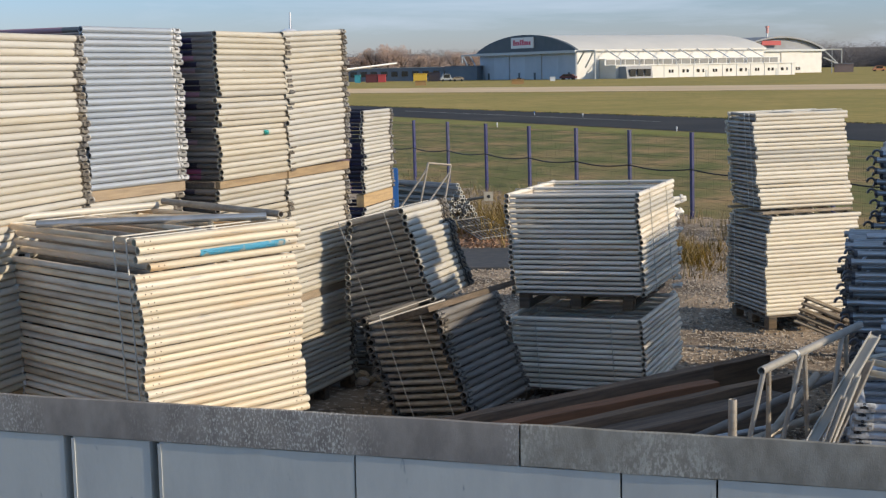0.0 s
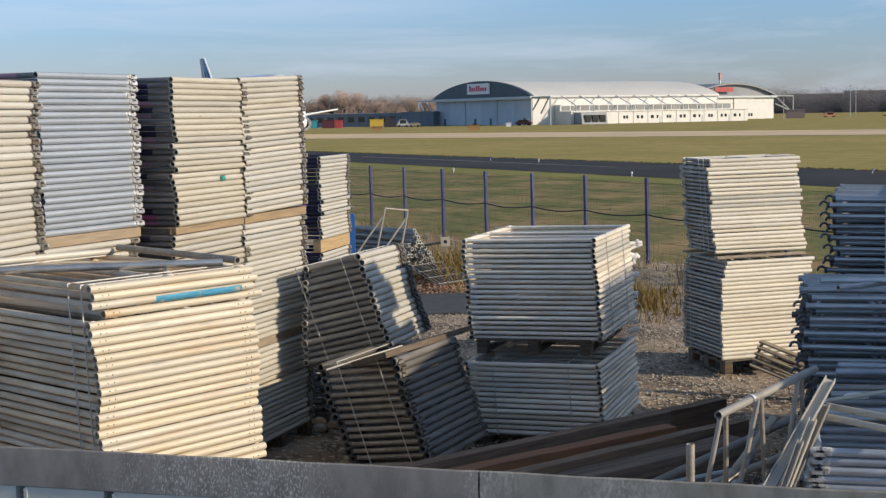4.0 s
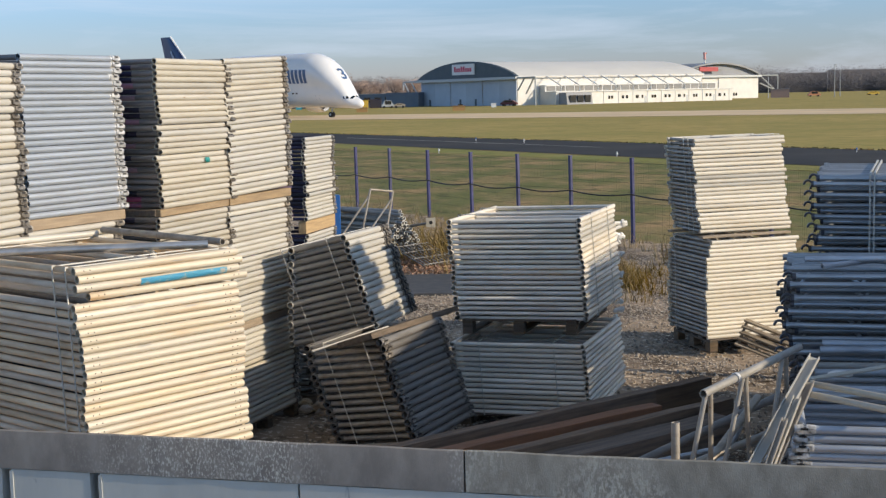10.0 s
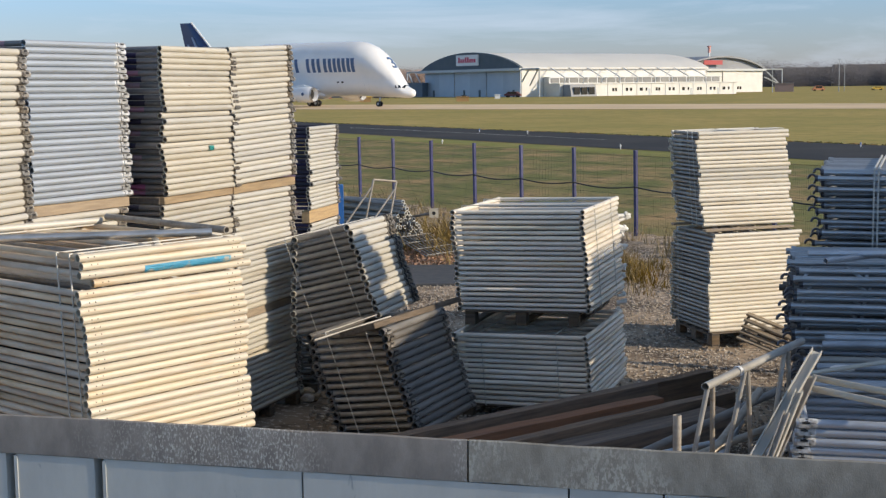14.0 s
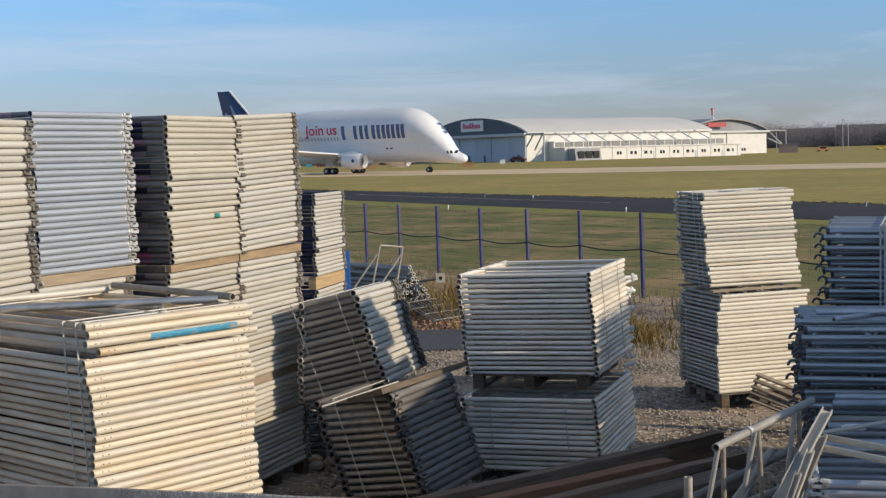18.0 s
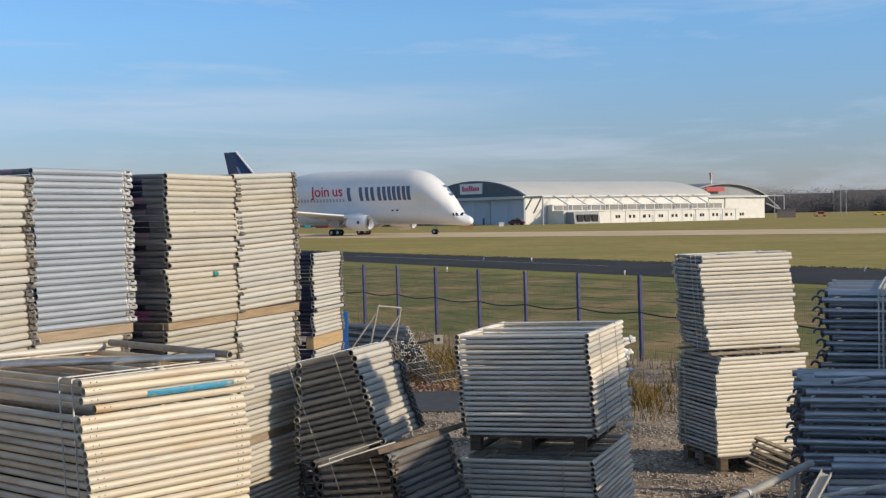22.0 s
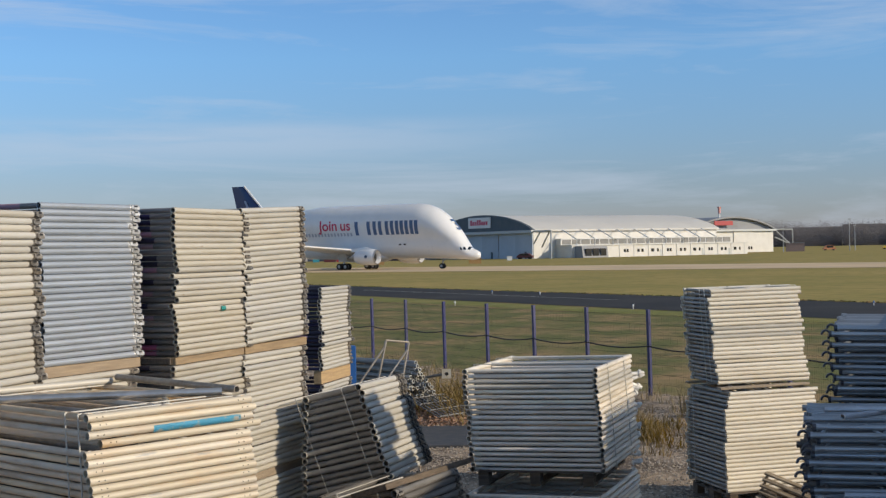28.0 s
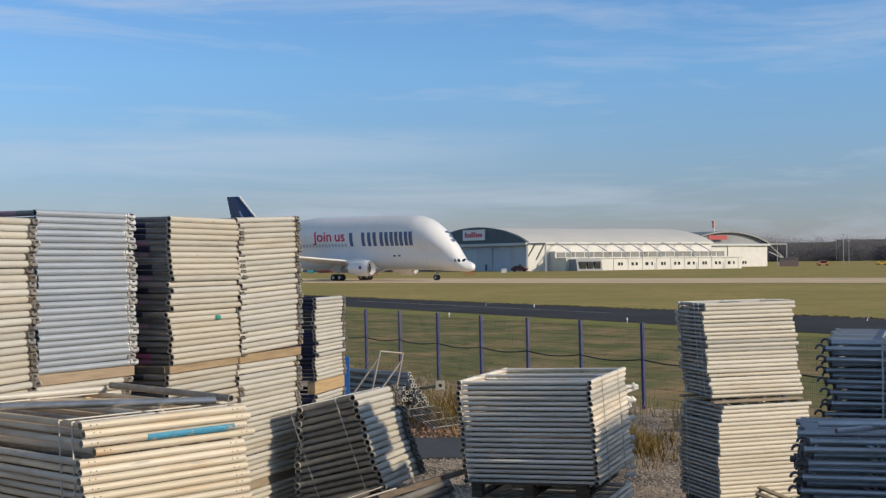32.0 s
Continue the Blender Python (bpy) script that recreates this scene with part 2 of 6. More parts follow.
ASPHALT = material("taxiway_asphalt", (0.036, 0.036, 0.038), 0.9, 0, 0, (0.058, 0.055, 0.053), 0.15, 8, 0.42, 0.68, 0.3, 30, spec=0.15)
RUNWAY = material("pale_concrete_runway", (0.66, 0.51, 0.33), 0.9, 0, 0, (0.54, 0.42, 0.28), 0.08, 8, 0.42, 0.68, spec=0.1)
LINE = material("faded_line_paint", (0.42, 0.40, 0.36), 0.8)
NAVY = material("navy_fence_paint", (0.022, 0.025, 0.10), 0.45, 0, 0.1, (0.045, 0.045, 0.15), 8, bump=0.1)
BRIGHTBLUE = material("bright_blue_paint", (0.03, 0.13, 0.38), 0.45)
WIRE = material("green_coated_wire", (0.05, 0.06, 0.04), 0.6, 0.2)
CABLE = material("black_cable", (0.012, 0.012, 0.014), 0.5)
WHITE = material("white_aircraft_paint", (0.80, 0.80, 0.80), 0.28, 0, 0, (0.74, 0.75, 0.76), 0.3, bump=0.0, coat=0.3)
GREYWING = material("light_grey_wing_paint", (0.55, 0.57, 0.60), 0.35)
NAVYFIN = material("navy_fin_paint", (0.018, 0.035, 0.12), 0.3, coat=0.3)
FINLIGHT = material("pale_blue_fin_stripe", (0.25, 0.32, 0.48), 0.3)
LOGOBLUE = material("slate_blue_lettering", (0.075, 0.135, 0.27), 0.4)
LOGORED = material("crimson_lettering", (0.55, 0.03, 0.10), 0.4)
LOGOGREY = material("grey_lettering", (0.42, 0.44, 0.50), 0.4)
BLACK = material("black_rubber", (0.016, 0.016, 0.017), 0.7)
GLASS = material("dark_glass", (0.015, 0.02, 0.025), 0.08, coat=0.5)
ENGINE = material("bare_metal_engine", (0.42, 0.42, 0.43), 0.3, 0.8)
DARK = material("dark_opening", (0.02, 0.02, 0.022), 0.8)
HANGARDOOR = material("pale_blue_hangar_door", (0.47, 0.52, 0.585), 0.7, 0, 0.06, (0.42, 0.47, 0.54), 0.2)
HANGARDARK = material("dark_slate_cladding", (0.06, 0.085, 0.105), 0.6, 0, 0, (0.08, 0.10, 0.12), 0.4)
DULLPANE = material("dull_grey_panes", (0.20, 0.20, 0.19), 0.35, 0, 0.12, (0.26, 0.25, 0.23), 0.6)
HANGARROOF = material("pale_hangar_roof", (0.66, 0.64, 0.59), 0.6, 0, 0, (0.58, 0.57, 0.54), 0.05, lo=0.4, hi=0.7)
HANGARWHITE = material("cream_white_cladding", (0.72, 0.705, 0.665), 0.6, 0, 0.04, (0.65, 0.635, 0.60), 0.3)
GREYROOF = material("grey_metal_roof", (0.28, 0.29, 0.31), 0.6, 0, 0, (0.23, 0.24, 0.26), 0.1)
STEELWORK = material("grey_steelwork", (0.42, 0.44, 0.45), 0.5, 0.3)
SIGNWHITE = material("white_sign_panel", (0.75, 0.74, 0.74), 0.5)
RED = material("red_paint", (0.42, 0.06, 0.065), 0.6)
YELLOW = material("yellow_paint", (0.66, 0.44, 0.06), 0.5)
OCHRE = material("dull_ochre_paint", (0.36, 0.22, 0.09), 0.7)
PALERED = material("faded_red_paint", (0.66, 0.33, 0.30), 0.6)
PALESTEEL = material("pale_grey_steelwork", (0.62, 0.62, 0.60), 0.55, 0.1)
ORANGE = material("orange_paint", (0.55, 0.24, 0.12), 0.6)
CYANBOX = material("teal_painted_steel", (0.05, 0.30, 0.38), 0.5)
DARKRED = material("maroon_paint", (0.11, 0.03, 0.035), 0.45)
BRICKDARK = material("dark_low_building", (0.15, 0.18, 0.225), 0.8, 0, 0, (0.19, 0.21, 0.24), 0.4)
BARK = material("winter_bark", (0.10, 0.075, 0.06), 0.9, 0, 0.2)
# both twig colours are lightened to carry the haze of distance
TWIG = material("hazed_brown_twigs", (0.34, 0.25, 0.21), 0.9, 0, 0.08, (0.29, 0.215, 0.185), 0.3)
DARKTWIG = material("hazed_far_wood", (0.125, 0.125, 0.14), 0.95, 0, 0.05, (0.145, 0.135, 0.14), 0.1, spec=0.1)
PIPEEND = material("pale_cut_tube_end", (0.55, 0.54, 0.50), 0.5, 0.4)
BRIGHTWHITE = material("white_scrap_and_lit_coupler", (0.78, 0.76, 0.72), 0.5)

HOOK = material("dark_forged_claw", (0.09, 0.09, 0.10), 0.5, 0.4, 0.2)
DULLTUBE = material("dull_brownish_tube", (0.40, 0.36, 0.31), 0.5, 0.25, 0.2, (0.28, 0.25, 0.21), 4.0, bump=0.15, stretch=(0.6, 3, 3), spots=(0.18, 0.12, 0.08), spot_scale=9, spot_at=0.66)
# tube colour darkened to carry shade inside and low in the bundles
SHADETUBE = material("shade_dark_steel_tube", (0.21, 0.195, 0.18), 0.5, 0.1, 0.2, (0.14, 0.13, 0.12), 4.0, bump=0.15, stretch=(0.6, 3, 3))
WORNBAR = material("worn_brown_lattice_bar", (0.42, 0.35, 0.26), 0.6, 0.15, 0.15, (0.27, 0.21, 0.14), 6.0, bump=0.15)
REDBOARD = material("reddish_brown_board", (0.30, 0.135, 0.065), 0.75, 0, 0.0, (0.20, 0.095, 0.05), 2.0, bump=0.4, bump_scale=50, stretch=(1, 14, 14))
RUSTBOUNCE = material("rust_and_bounce_rail", (0.82, 0.67, 0.50), 0.68, 0.02, 0.14, (0.50, 0.36, 0.24), 3.0, lo=0.42, hi=0.7, bump=0.15, stretch=(3, 0.6, 3))
HOTCREAM = material("stained_galvanised_steel", (0.60, 0.535, 0.425), 0.55, 0.10, 0.10, (0.53, 0.36, 0.20), 2.2, lo=0.52, hi=0.78, bump=0.15, bump_scale=40, stretch=(0.5, 4, 4), spots=(0.42, 0.40, 0.36), spot_scale=6, spot_at=0.62)
IVORY = material("ivory_weathered_steel", (0.76, 0.70, 0.585), 0.55, 0.05, 0.09, (0.64, 0.56, 0.44), 2.5, lo=0.48, hi=0.78, bump=0.15, bump_scale=40, stretch=(0.6, 3, 3), spots=(0.40, 0.30, 0.19), spot_scale=8, spot_at=0.70)
LIFTEDZINC = material("shade_lifted_zinc_rail", (0.86, 0.78, 0.67), 0.62, 0.03, 0.12, (0.66, 0.58, 0.47), 3.0, lo=0.42, hi=0.7, bump=0.15, stretch=(3, 0.6, 3), spots=(0.26, 0.20, 0.14), spot_scale=9, spot_at=0.70)
ZINC = material("pale_zinc_rail", (0.88, 0.83, 0.75), 0.40, 0.10, 0.12, (0.66, 0.60, 0.51), 3.0, lo=0.42, hi=0.7, bump=0.15, stretch=(3, 0.6, 3), spots=(0.26, 0.20, 0.14), spot_scale=9, spot_at=0.70)
SLATE = material("shaded_slate_rail", (0.29, 0.265, 0.25), 0.5, 0.15, 0.35, (0.17, 0.155, 0.15), 4.0, bump=0.15, stretch=(3, 0.6, 3), spots=(0.42, 0.38, 0.32), spot_scale=7, spot_at=0.66)
PAVING = material("plain_grey_paving", (0.34, 0.325, 0.30), 0.9, 0, 0, (0.26, 0.25, 0.235), 1.2, 10, 0.40, 0.66, 0.3, 60)


# ---- building blocks ----
def mesh_of(name, bm, mats, smooth=35):
    me = bpy.data.meshes.new(name)
    bmesh.ops.recalc_face_normals(bm, faces=bm.faces)
    bm.to_mesh(me)
    bm.free()
    for m in mats if isinstance(mats, (list, tuple)) else [mats]:
        me.materials.append(m)
    if smooth:
        me.shade_smooth()
        me.set_sharp_from_angle(angle=radians(smooth))
    return me


def part(name, me, parent, m=None, label="", kind=""):
    """Links a mesh as one object under a thing or a part."""
    ob = new(name, me)
    ob.parent = parent
    if m is not None:
        ob.matrix_basis = m
    return tagged(ob, label, kind=kind)


def thing(name, m, label, category, group="", me=None, kind=""):
    ob = new(name, me)
    ob.matrix_basis = m
    return tagged(ob, label, category, group, kind)


def add_box(bm, x0, x1, y0, y1, z0, z1, mi=0, m=None):
    vs = [bm.verts.new(m @ Vector(p) if m else p) for p in ((x0, y0, z0), (x1, y0, z0), (x1, y1, z0), (x0, y1, z0), (x0, y0, z1), (x1, y0, z1), (x1, y1, z1), (x0, y1, z1))]
    for f in ((0, 3, 2, 1), (4, 5, 6, 7), (0, 1, 5, 4), (1, 2, 6, 5), (2, 3, 7, 6), (3, 0, 4, 7)):
        bm.faces.new([vs[i] for i in f]).material_index = mi
    return vs


def add_rings(bm, rings, mi=0, cap=True):
    """Skins a list of closed rings of points."""
    made = [[bm.verts.new(p) for p in r] for r in rings]
    n = len(made[0])
    for a, b in zip(made, made[1:]):
        for i in range(n):
            bm.faces.new((a[i], a[(i + 1) % n], b[(i + 1) % n], b[i])).material_index = mi
    if cap:
        bm.faces.new(made[0][::-1]).material_index = mi
        bm.faces.new(made[-1]).material_index = mi
    return made


def ring(c, u, v, r, n=10, r2=None):
    return [Vector(c) + Vector(u) * (r * math.cos(2 * math.pi * i / n)) + Vector(v) * ((r2 or r) * math.sin(2 * math.pi * i / n)) for i in range(n)]


def add_rod(bm, p, q, r, n=8, mi=0, r2=None):
    p, q = Vector(p), Vector(q)
    d = (q - p).normalized()
    u = d.orthogonal().normalized()
    v = d.cross(u)
    add_rings(bm, [ring(p, u, v, r, n), ring(q, u, v, r2 or r, n)], mi)


def add_tube(bm, p, q, r, n=12, mi=0, wall=0.0045, deep=0.10):
    """An open steel tube whose bore can be seen into at both ends."""
    p, q = Vector(p), Vector(q)
    d = (q - p).normalized()
    u = d.orthogonal().normalized()
    v = d.cross(u)
    i = r - wall
    add_rings(bm, [ring(c, u, v, k, n) for c, k in ((p + d * deep, i), (p, i), (p, r), (q, r), (q, i), (q - d * deep, i))], mi)


def box_mesh(name, sx_, sy_, sz_, mat, bevel=0.0):
    bm = bmesh.new()
    add_box(bm, 0, sx_, 0, sy_, 0, sz_)
    if bevel:
        bmesh.ops.bevel(bm, geom=bm.edges[:], offset=bevel, segments=1, affect="EDGES")
    return mesh_of(name, bm, mat, 0)


def tilted(x_axis, z_axis, at):
    """A pose from the way of the long side and the way up."""
    x, z = Vector(x_axis).normalized(), Vector(z_axis)
    y = z.cross(x).normalized()
    z = x.cross(y)
    m = Matrix((x, y, z)).transposed().to_4x4()
    m.translation = at
    return m


# ---- ground ----
def sheet(name, pts, z, mat, label, category, cells=0):
    bm = bmesh.new()
    bm.faces.new([bm.verts.new((x, y, z)) for x, y in pts])
    return thing(name, Matrix(), label, category, me=mesh_of(name, bm, mat, 0), kind="structure")


sheet("ground", [(-2600, -400), (2600, -400), (2600, 4200), (-2600, 4200)], -0.03, GRASS, "flat airfield of yellowed short winter grass", "ground")
sheet("ground_verge", [(-60, 55.0), (-60, 160), (-6.3, 96.5), (11.0, 64.0), (40, 14), (12.5, 15.0), (4.0, 28.6), (-2.4, 38.2), (-30, 80)], -0.016, ROUGHGRASS, "rough brown and green grass behind the fence", "ground")

rng = random.Random(4)
bm = bmesh.new()
NX, NY = 90, 120
grid = [[None] * (NY + 1) for _ in range(NX + 1)]
for i in range(NX + 1):
    for j in range(NY + 1):
        y = -6 + 46 * j / NY
        x = -16 + 32 * i / NX
        h = 0.045 * noise.fractal(Vector((x * 0.5, y * 0.5, 0)), 1.0, 2.0, 4)
        grid[i][j] = bm.verts.new((x, y, h + 0.012))
FENCE_A, FENCE_B = Vector((4.2, 27.5)), Vector((-2.05, 37.0))
for i in range(NX):
    for j in range(NY):
        c = (grid[i][j].co + grid[i + 1][j + 1].co) / 2
        side = (FENCE_B - FENCE_A).x * (c.y - FENCE_A.y) - (FENCE_B - FENCE_A).y * (c.x - FENCE_A.x)
        if side > -6.0:
            bm.faces.new((grid[i][j], grid[i + 1][j], grid[i + 1][j + 1], grid[i][j + 1]))
yard = thing("ground_yard", Matrix(), "muddy gravel storage yard with loose stones", "ground", me=mesh_of("ground_yard", bm, GRAVEL, 60), kind="structure")
# loose stones
bm = bmesh.new()
for k in range(26000):
    x, y = rng.uniform(-1.2, 5.2), rng.uniform(9.5, 25.0)
    r = 0.007 + 0.020 * rng.random() ** 2
    z = 0.045 * noise.fractal(Vector((x * 0.5, y * 0.5, 0)), 1.0, 2.0, 4) + 0.012
    m = pose(x, y, z + r * 0.45, rng.uniform(0, 360), rng.uniform(0, 360), rng.uniform(0, 360))
    vs = [bm.verts.new(m @ Vector((a * r * rng.uniform(0.7, 1.2), b * r * rng.uniform(0.7, 1.2), c * r * 0.7))) for a, b, c in ((1, 0, 0), (-1, 0, 0), (0, 1, 0), (0, -1, 0), (0, 0, 1), (0, 0, -1))]
    for a in (0, 1):
        for b in (2, 3):
            for c in (4, 5):
                bm.faces.new((vs[a], vs[b], vs[c]))
thing("gravel", Matrix(), "loose pale gravel stones scattered over the yard", "gravel", me=mesh_of("gravel", bm, STONE, 0), kind="stuff")

# flat dark sheet stands in for a shadow on the gravel
bm = bmesh.new()
add_box(bm, -0.55, 0.62, 20.9, 23.2, -0.03, 0.055)
bmesh.ops.bevel(bm, geom=bm.edges[:], offset=0.012, segments=1, affect="EDGES")
thing("rubber_mat", Matrix(), "dark sheet on the gravel standing in for a shadow", "mat", me=mesh_of("rubber_mat", bm, SHADOWSHEET, 0))
bm = bmesh.new()
for k in range(2200):
    x, y = rng.uniform(-0.8, 0.75), rng.uniform(23.3, 26.2)
    m = pose(x, y, 0.04 + rng.uniform(0, 0.04), rng.uniform(-50, 50), rng.uniform(-50, 50), rng.uniform(0, 360))
    w = rng.uniform(0.02, 0.05)
    bm.faces.new([bm.verts.new(m @ Vector(p)) for p in ((-w, 0, 0), (0, -w * 0.6, 0.004), (w, 0, 0), (0, w * 0.6, 0.004))])
thing("leaf_litter", Matrix(), "reddish brown dead leaves lying on the gravel", "leaves", me=mesh_of("leaf_litter", bm, LEAF, 0), kind="stuff")

# taxiway and runway, both lie slantwise
sheet("road_taxiway", [(-70, 210), (-6.15, 94.3), (10.9, 63.5), (40, 10.0), (55, 10), (22.0, 67.0), (8.5, 92.0), (-6.6, 117), (-60, 215)], 0.0, ASPHALT, "dark asphalt taxiway with a faded edge line", "taxiway")
sheet("road_taxiway_line", [(-6.4, 107.2), (9.9, 77.6), (9.98, 77.7), (-6.3, 107.4)], 0.006, LINE, "thin faded paint line on the taxiway", "line")
sheet("road_runway", [(-260, 345), (-17.8, 203), (23.5, 176), (52, 160), (400, -35), (430, 20), (65, 200), (30.6, 222), (-8, 250), (-260, 400)], 0.0, RUNWAY, "pale concrete runway crossing the airfield", "runway")
# dark ragged rim along the taxiway
bm = bmesh.new()
for k in range(2600):
    f = rng.random()
    x, y = -30 + 62 * f, 158 - 108 * f + rng.uniform(-0.5, 0.5)
    h = rng.uniform(0.03, 0.11)
    m = pose(x, y, -0.03, 0, 0, rng.uniform(0, 360))
    w = rng.uniform(0.08, 0.3)
    bm.faces.new([bm.verts.new(m @ Vector(p)) for p in ((-w, 0, 0), (w, 0, 0), (w * rng.uniform(-0.5, 0.5), 0.05, h))])
thing("grass_rim", Matrix(), "ragged dark turf edge along the far side of the taxiway", "grass", me=mesh_of("grass_rim", bm, ROUGHGRASS, 0), kind="stuff")


# ---- fence ----
def fence_post(m):
    bm = bmesh.new()
    add_box(bm, -0.035, 0.035, -0.035, 0.035, -0.1, 1.785)
    bmesh.ops.bevel(bm, geom=bm.edges[:], offset=0.006, segments=1, affect="EDGES")
    add_box(bm, -0.038, 0.038, -0.038, 0.038, 1.78, 1.795)
    me = mesh_of("post", bm, NAVY, 0)
    return me


FP = [(4.17, 27.6), (3.08, 29.2), (2.03, 30.6), (1.02, 32.1), (0.0, 33.9), (-1.0, 35.6), (-1.96, 37.0)]
STEP = Vector((-1.03, 1.55))
FP = [(FP[0][0] - STEP.x * k, FP[0][1] - STEP.y * k) for k in (5, 4, 3, 2, 1)] + FP + [(FP[-1][0] + STEP.x * k, FP[-1][1] + STEP.y * k) for k in (1, 2, 3, 4, 5)]
fence = thing("mesh_fence", pose(0, 0, 0), "navy steel post fence with fine green wire mesh", "fence")
me_post = fence_post(None)
fang = math.degrees(math.atan2(STEP.y, STEP.x))
for x, y in FP:
    part("post", me_post, fence, pose(x, y, -0.02, 0, 1.1, fang))
for (x0, y0), (x1, y1) in zip(FP, FP[1:]):
    bm = bmesh.new()
    L = math.hypot(x1 - x0, y1 - y0)
    k = 0
    while k * 0.05 < L:
        s = k * 0.05
        add_rod(bm, (s, 0, 0.05), (s, 0, 1.72), 0.0016, 3)
        k += 1
    for j in range(9):
        add_rod(bm, (0, 0.006, 0.06 + j * 0.2), (L, 0.006, 0.06 + j * 0.2), 0.0026, 3)
    part("mesh_panel", mesh_of("mesh_panel", bm, WIRE, 0), fence, pose(x0, y0, 0, 0, 0, math.degrees(math.atan2(y1 - y0, x1 - x0))))
# black cable looped along the fence, tied at each post
bm = bmesh.new()
pts = []
for (x0, y0), (x1, y1) in zip(FP, FP[1:]):
    for k in range(8):
        f = k / 8
        pts.append((x0 + (x1 - x0) * f - 0.04, y0 + (y1 - y0) * f - 0.05, 1.03 - 0.065 * math.sin(math.pi * f)))
u = Vector((0.83, 0.55, 0))
add_rings(bm, [ring(p, u, (0, 0, 1), 0.015, 6) for p in pts])
part("cable", mesh_of("cable", bm, CABLE), fence, label="slack black cable tied along the posts")

# short bright blue post behind the stacks
bm = bmesh.new()
add_box(bm, -0.06, 0.06, -0.06, 0.06, 0, 1.34)
bmesh.ops.bevel(bm, geom=bm.edges[:], offset=0.015, segments=2, affect="EDGES")
thing("blue_post", pose(-1.72, 25.2, -0.02), "short bright blue steel post in the long grass", "post", me=mesh_of("blue_post", bm, BRIGHTBLUE, 0))


# ---- grass along the fence ----
def tufts(name, spots, mat, label, hmin, hmax, blades):
    bm = bmesh.new()
    for x, y, s in spots:
        for k in range(blades):
            a = rng.uniform(0, 2 * math.pi)
            d = rng.random() ** 0.7 * 0.28 * s
            h = rng.uniform(hmin, hmax) * s
            bx, by = x + d * math.cos(a), y + d * math.sin(a)
            lean = rng.uniform(0.25, 1.5) * h
            b2 = rng.uniform(0, 2 * math.pi)
            w = rng.uniform(0.004, 0.009)
            px, py = -math.sin(b2) * w, math.cos(b2) * w
            dx, dy = math.cos(b2) * lean, math.sin(b2) * lean
            v = [bm.verts.new(p) for p in ((bx - px, by - py, -0.03), (bx + px, by + py, -0.03), (bx + dx * 0.4 + px * 0.7, by + dy * 0.4 + py * 0.7, h * 0.6), (bx + dx * 0.4 - px * 0.7, by + dy * 0.4 - py * 0.7, h * 0.6), (bx + dx, by + dy, h))]
            bm.faces.new(v[:4])
            bm.faces.new((v[3], v[2], v[4]))
    return thing(name, Matrix(), label, "grass", me=mesh_of(name, bm, mat, 0), kind="stuff")


sp = []
for k in range(190):
    f = rng.uniform(-0.9, 1.25)
    p = FENCE_A.lerp(FENCE_B, f)
    sp.append((p.x + rng.gauss(-0.35, 0.4), p.y + rng.gauss(-0.9, 0.8), rng.uniform(0.5, 1.3)))
tufts("dead_grass", sp, STRAW, "tall dead straw-coloured grass along the fence", 0.12, 0.48, 20)
sp = [(rng.gauss(3.2, 0.55), rng.gauss(22.0, 1.1), rng.uniform(0.5, 1.15)) for k in range(70)] + [(rng.gauss(2.6, 0.5), rng.gauss(23.2, 0.9), rng.uniform(0.5, 1.1)) for k in range(40)]
tufts("green_tussock", sp[:60], GREENBLADE, "clump of green and brown tussock grass beside the stacks", 0.1, 0.40, 16)
tufts("dry_tussock", sp[40:], STRAW, "dry straw blades among the tussock grass", 0.1, 0.45, 12)
sp = [(rng.gauss(0.35, 0.5), rng.gauss(26.2, 0.8), rng.uniform(0.7, 1.3)) for k in range(60)]
tufts("straw_clump", sp, STRAW, "clump of tall dead straw grass behind the tube pile", 0.3, 0.75, 22)
sp = [(rng.uniform(-1.1, 0.0), rng.uniform(10.2, 10.9), rng.uniform(0.4, 0.8)) for k in range(16)]
tufts("weeds", sp, STRAW, "dry weeds under the leaning bundles", 0.1, 0.35, 14)

# band of short green turf along the near side of the taxiway
sheet("ground_turf", [(-60, 150), (-6.3, 93.6), (10.9, 62.8), (38, 14.0), (36.5, 13.0), (10.3, 58.2), (-6.9, 88.0), (-60, 140)], -0.008, GREENTURF, "short green turf along the taxiway", "ground")

# ---- parapet wall in front of the camera ----
WALL = pose(0.08, 3.76, 0, 0, 0, -14.9)
wall = thing("wall_parapet", WALL, "grey painted board wall with a concrete capping", "wall", kind="structure")
seams = [-3.4, -2.2, -1.46, -1.155, -0.505, 0.29, 0.555, 1.5, 2.6]
for a, b in zip(seams, seams[1:]):
    bm = bmesh.new()
    add_box(bm, a + 0.003, b - (0.032 if b in (-1.46, -1.155) else 0.003), 0.0045 + rng.uniform(-0.001, 0.001), 0.09, -0.1, 1.975)
    part("board", mesh_of("board", bm, GREYPAINT, 0), wall)
bm = bmesh.new()
add_box(bm, -3.4, 2.6, 0.065, 0.14, -0.1, 1.96)
part("backing", mesh_of("backing", bm, GREYPAINT, 0), wall)
for x in (-1.46, -1.155):
    bm = bmesh.new()
    add_box(bm, x - 0.002, x + 0.009, 0.001, 0.05, -0.1, 1.97)
    part("batten", mesh_of("batten", bm, GREYPAINT, 0), wall)
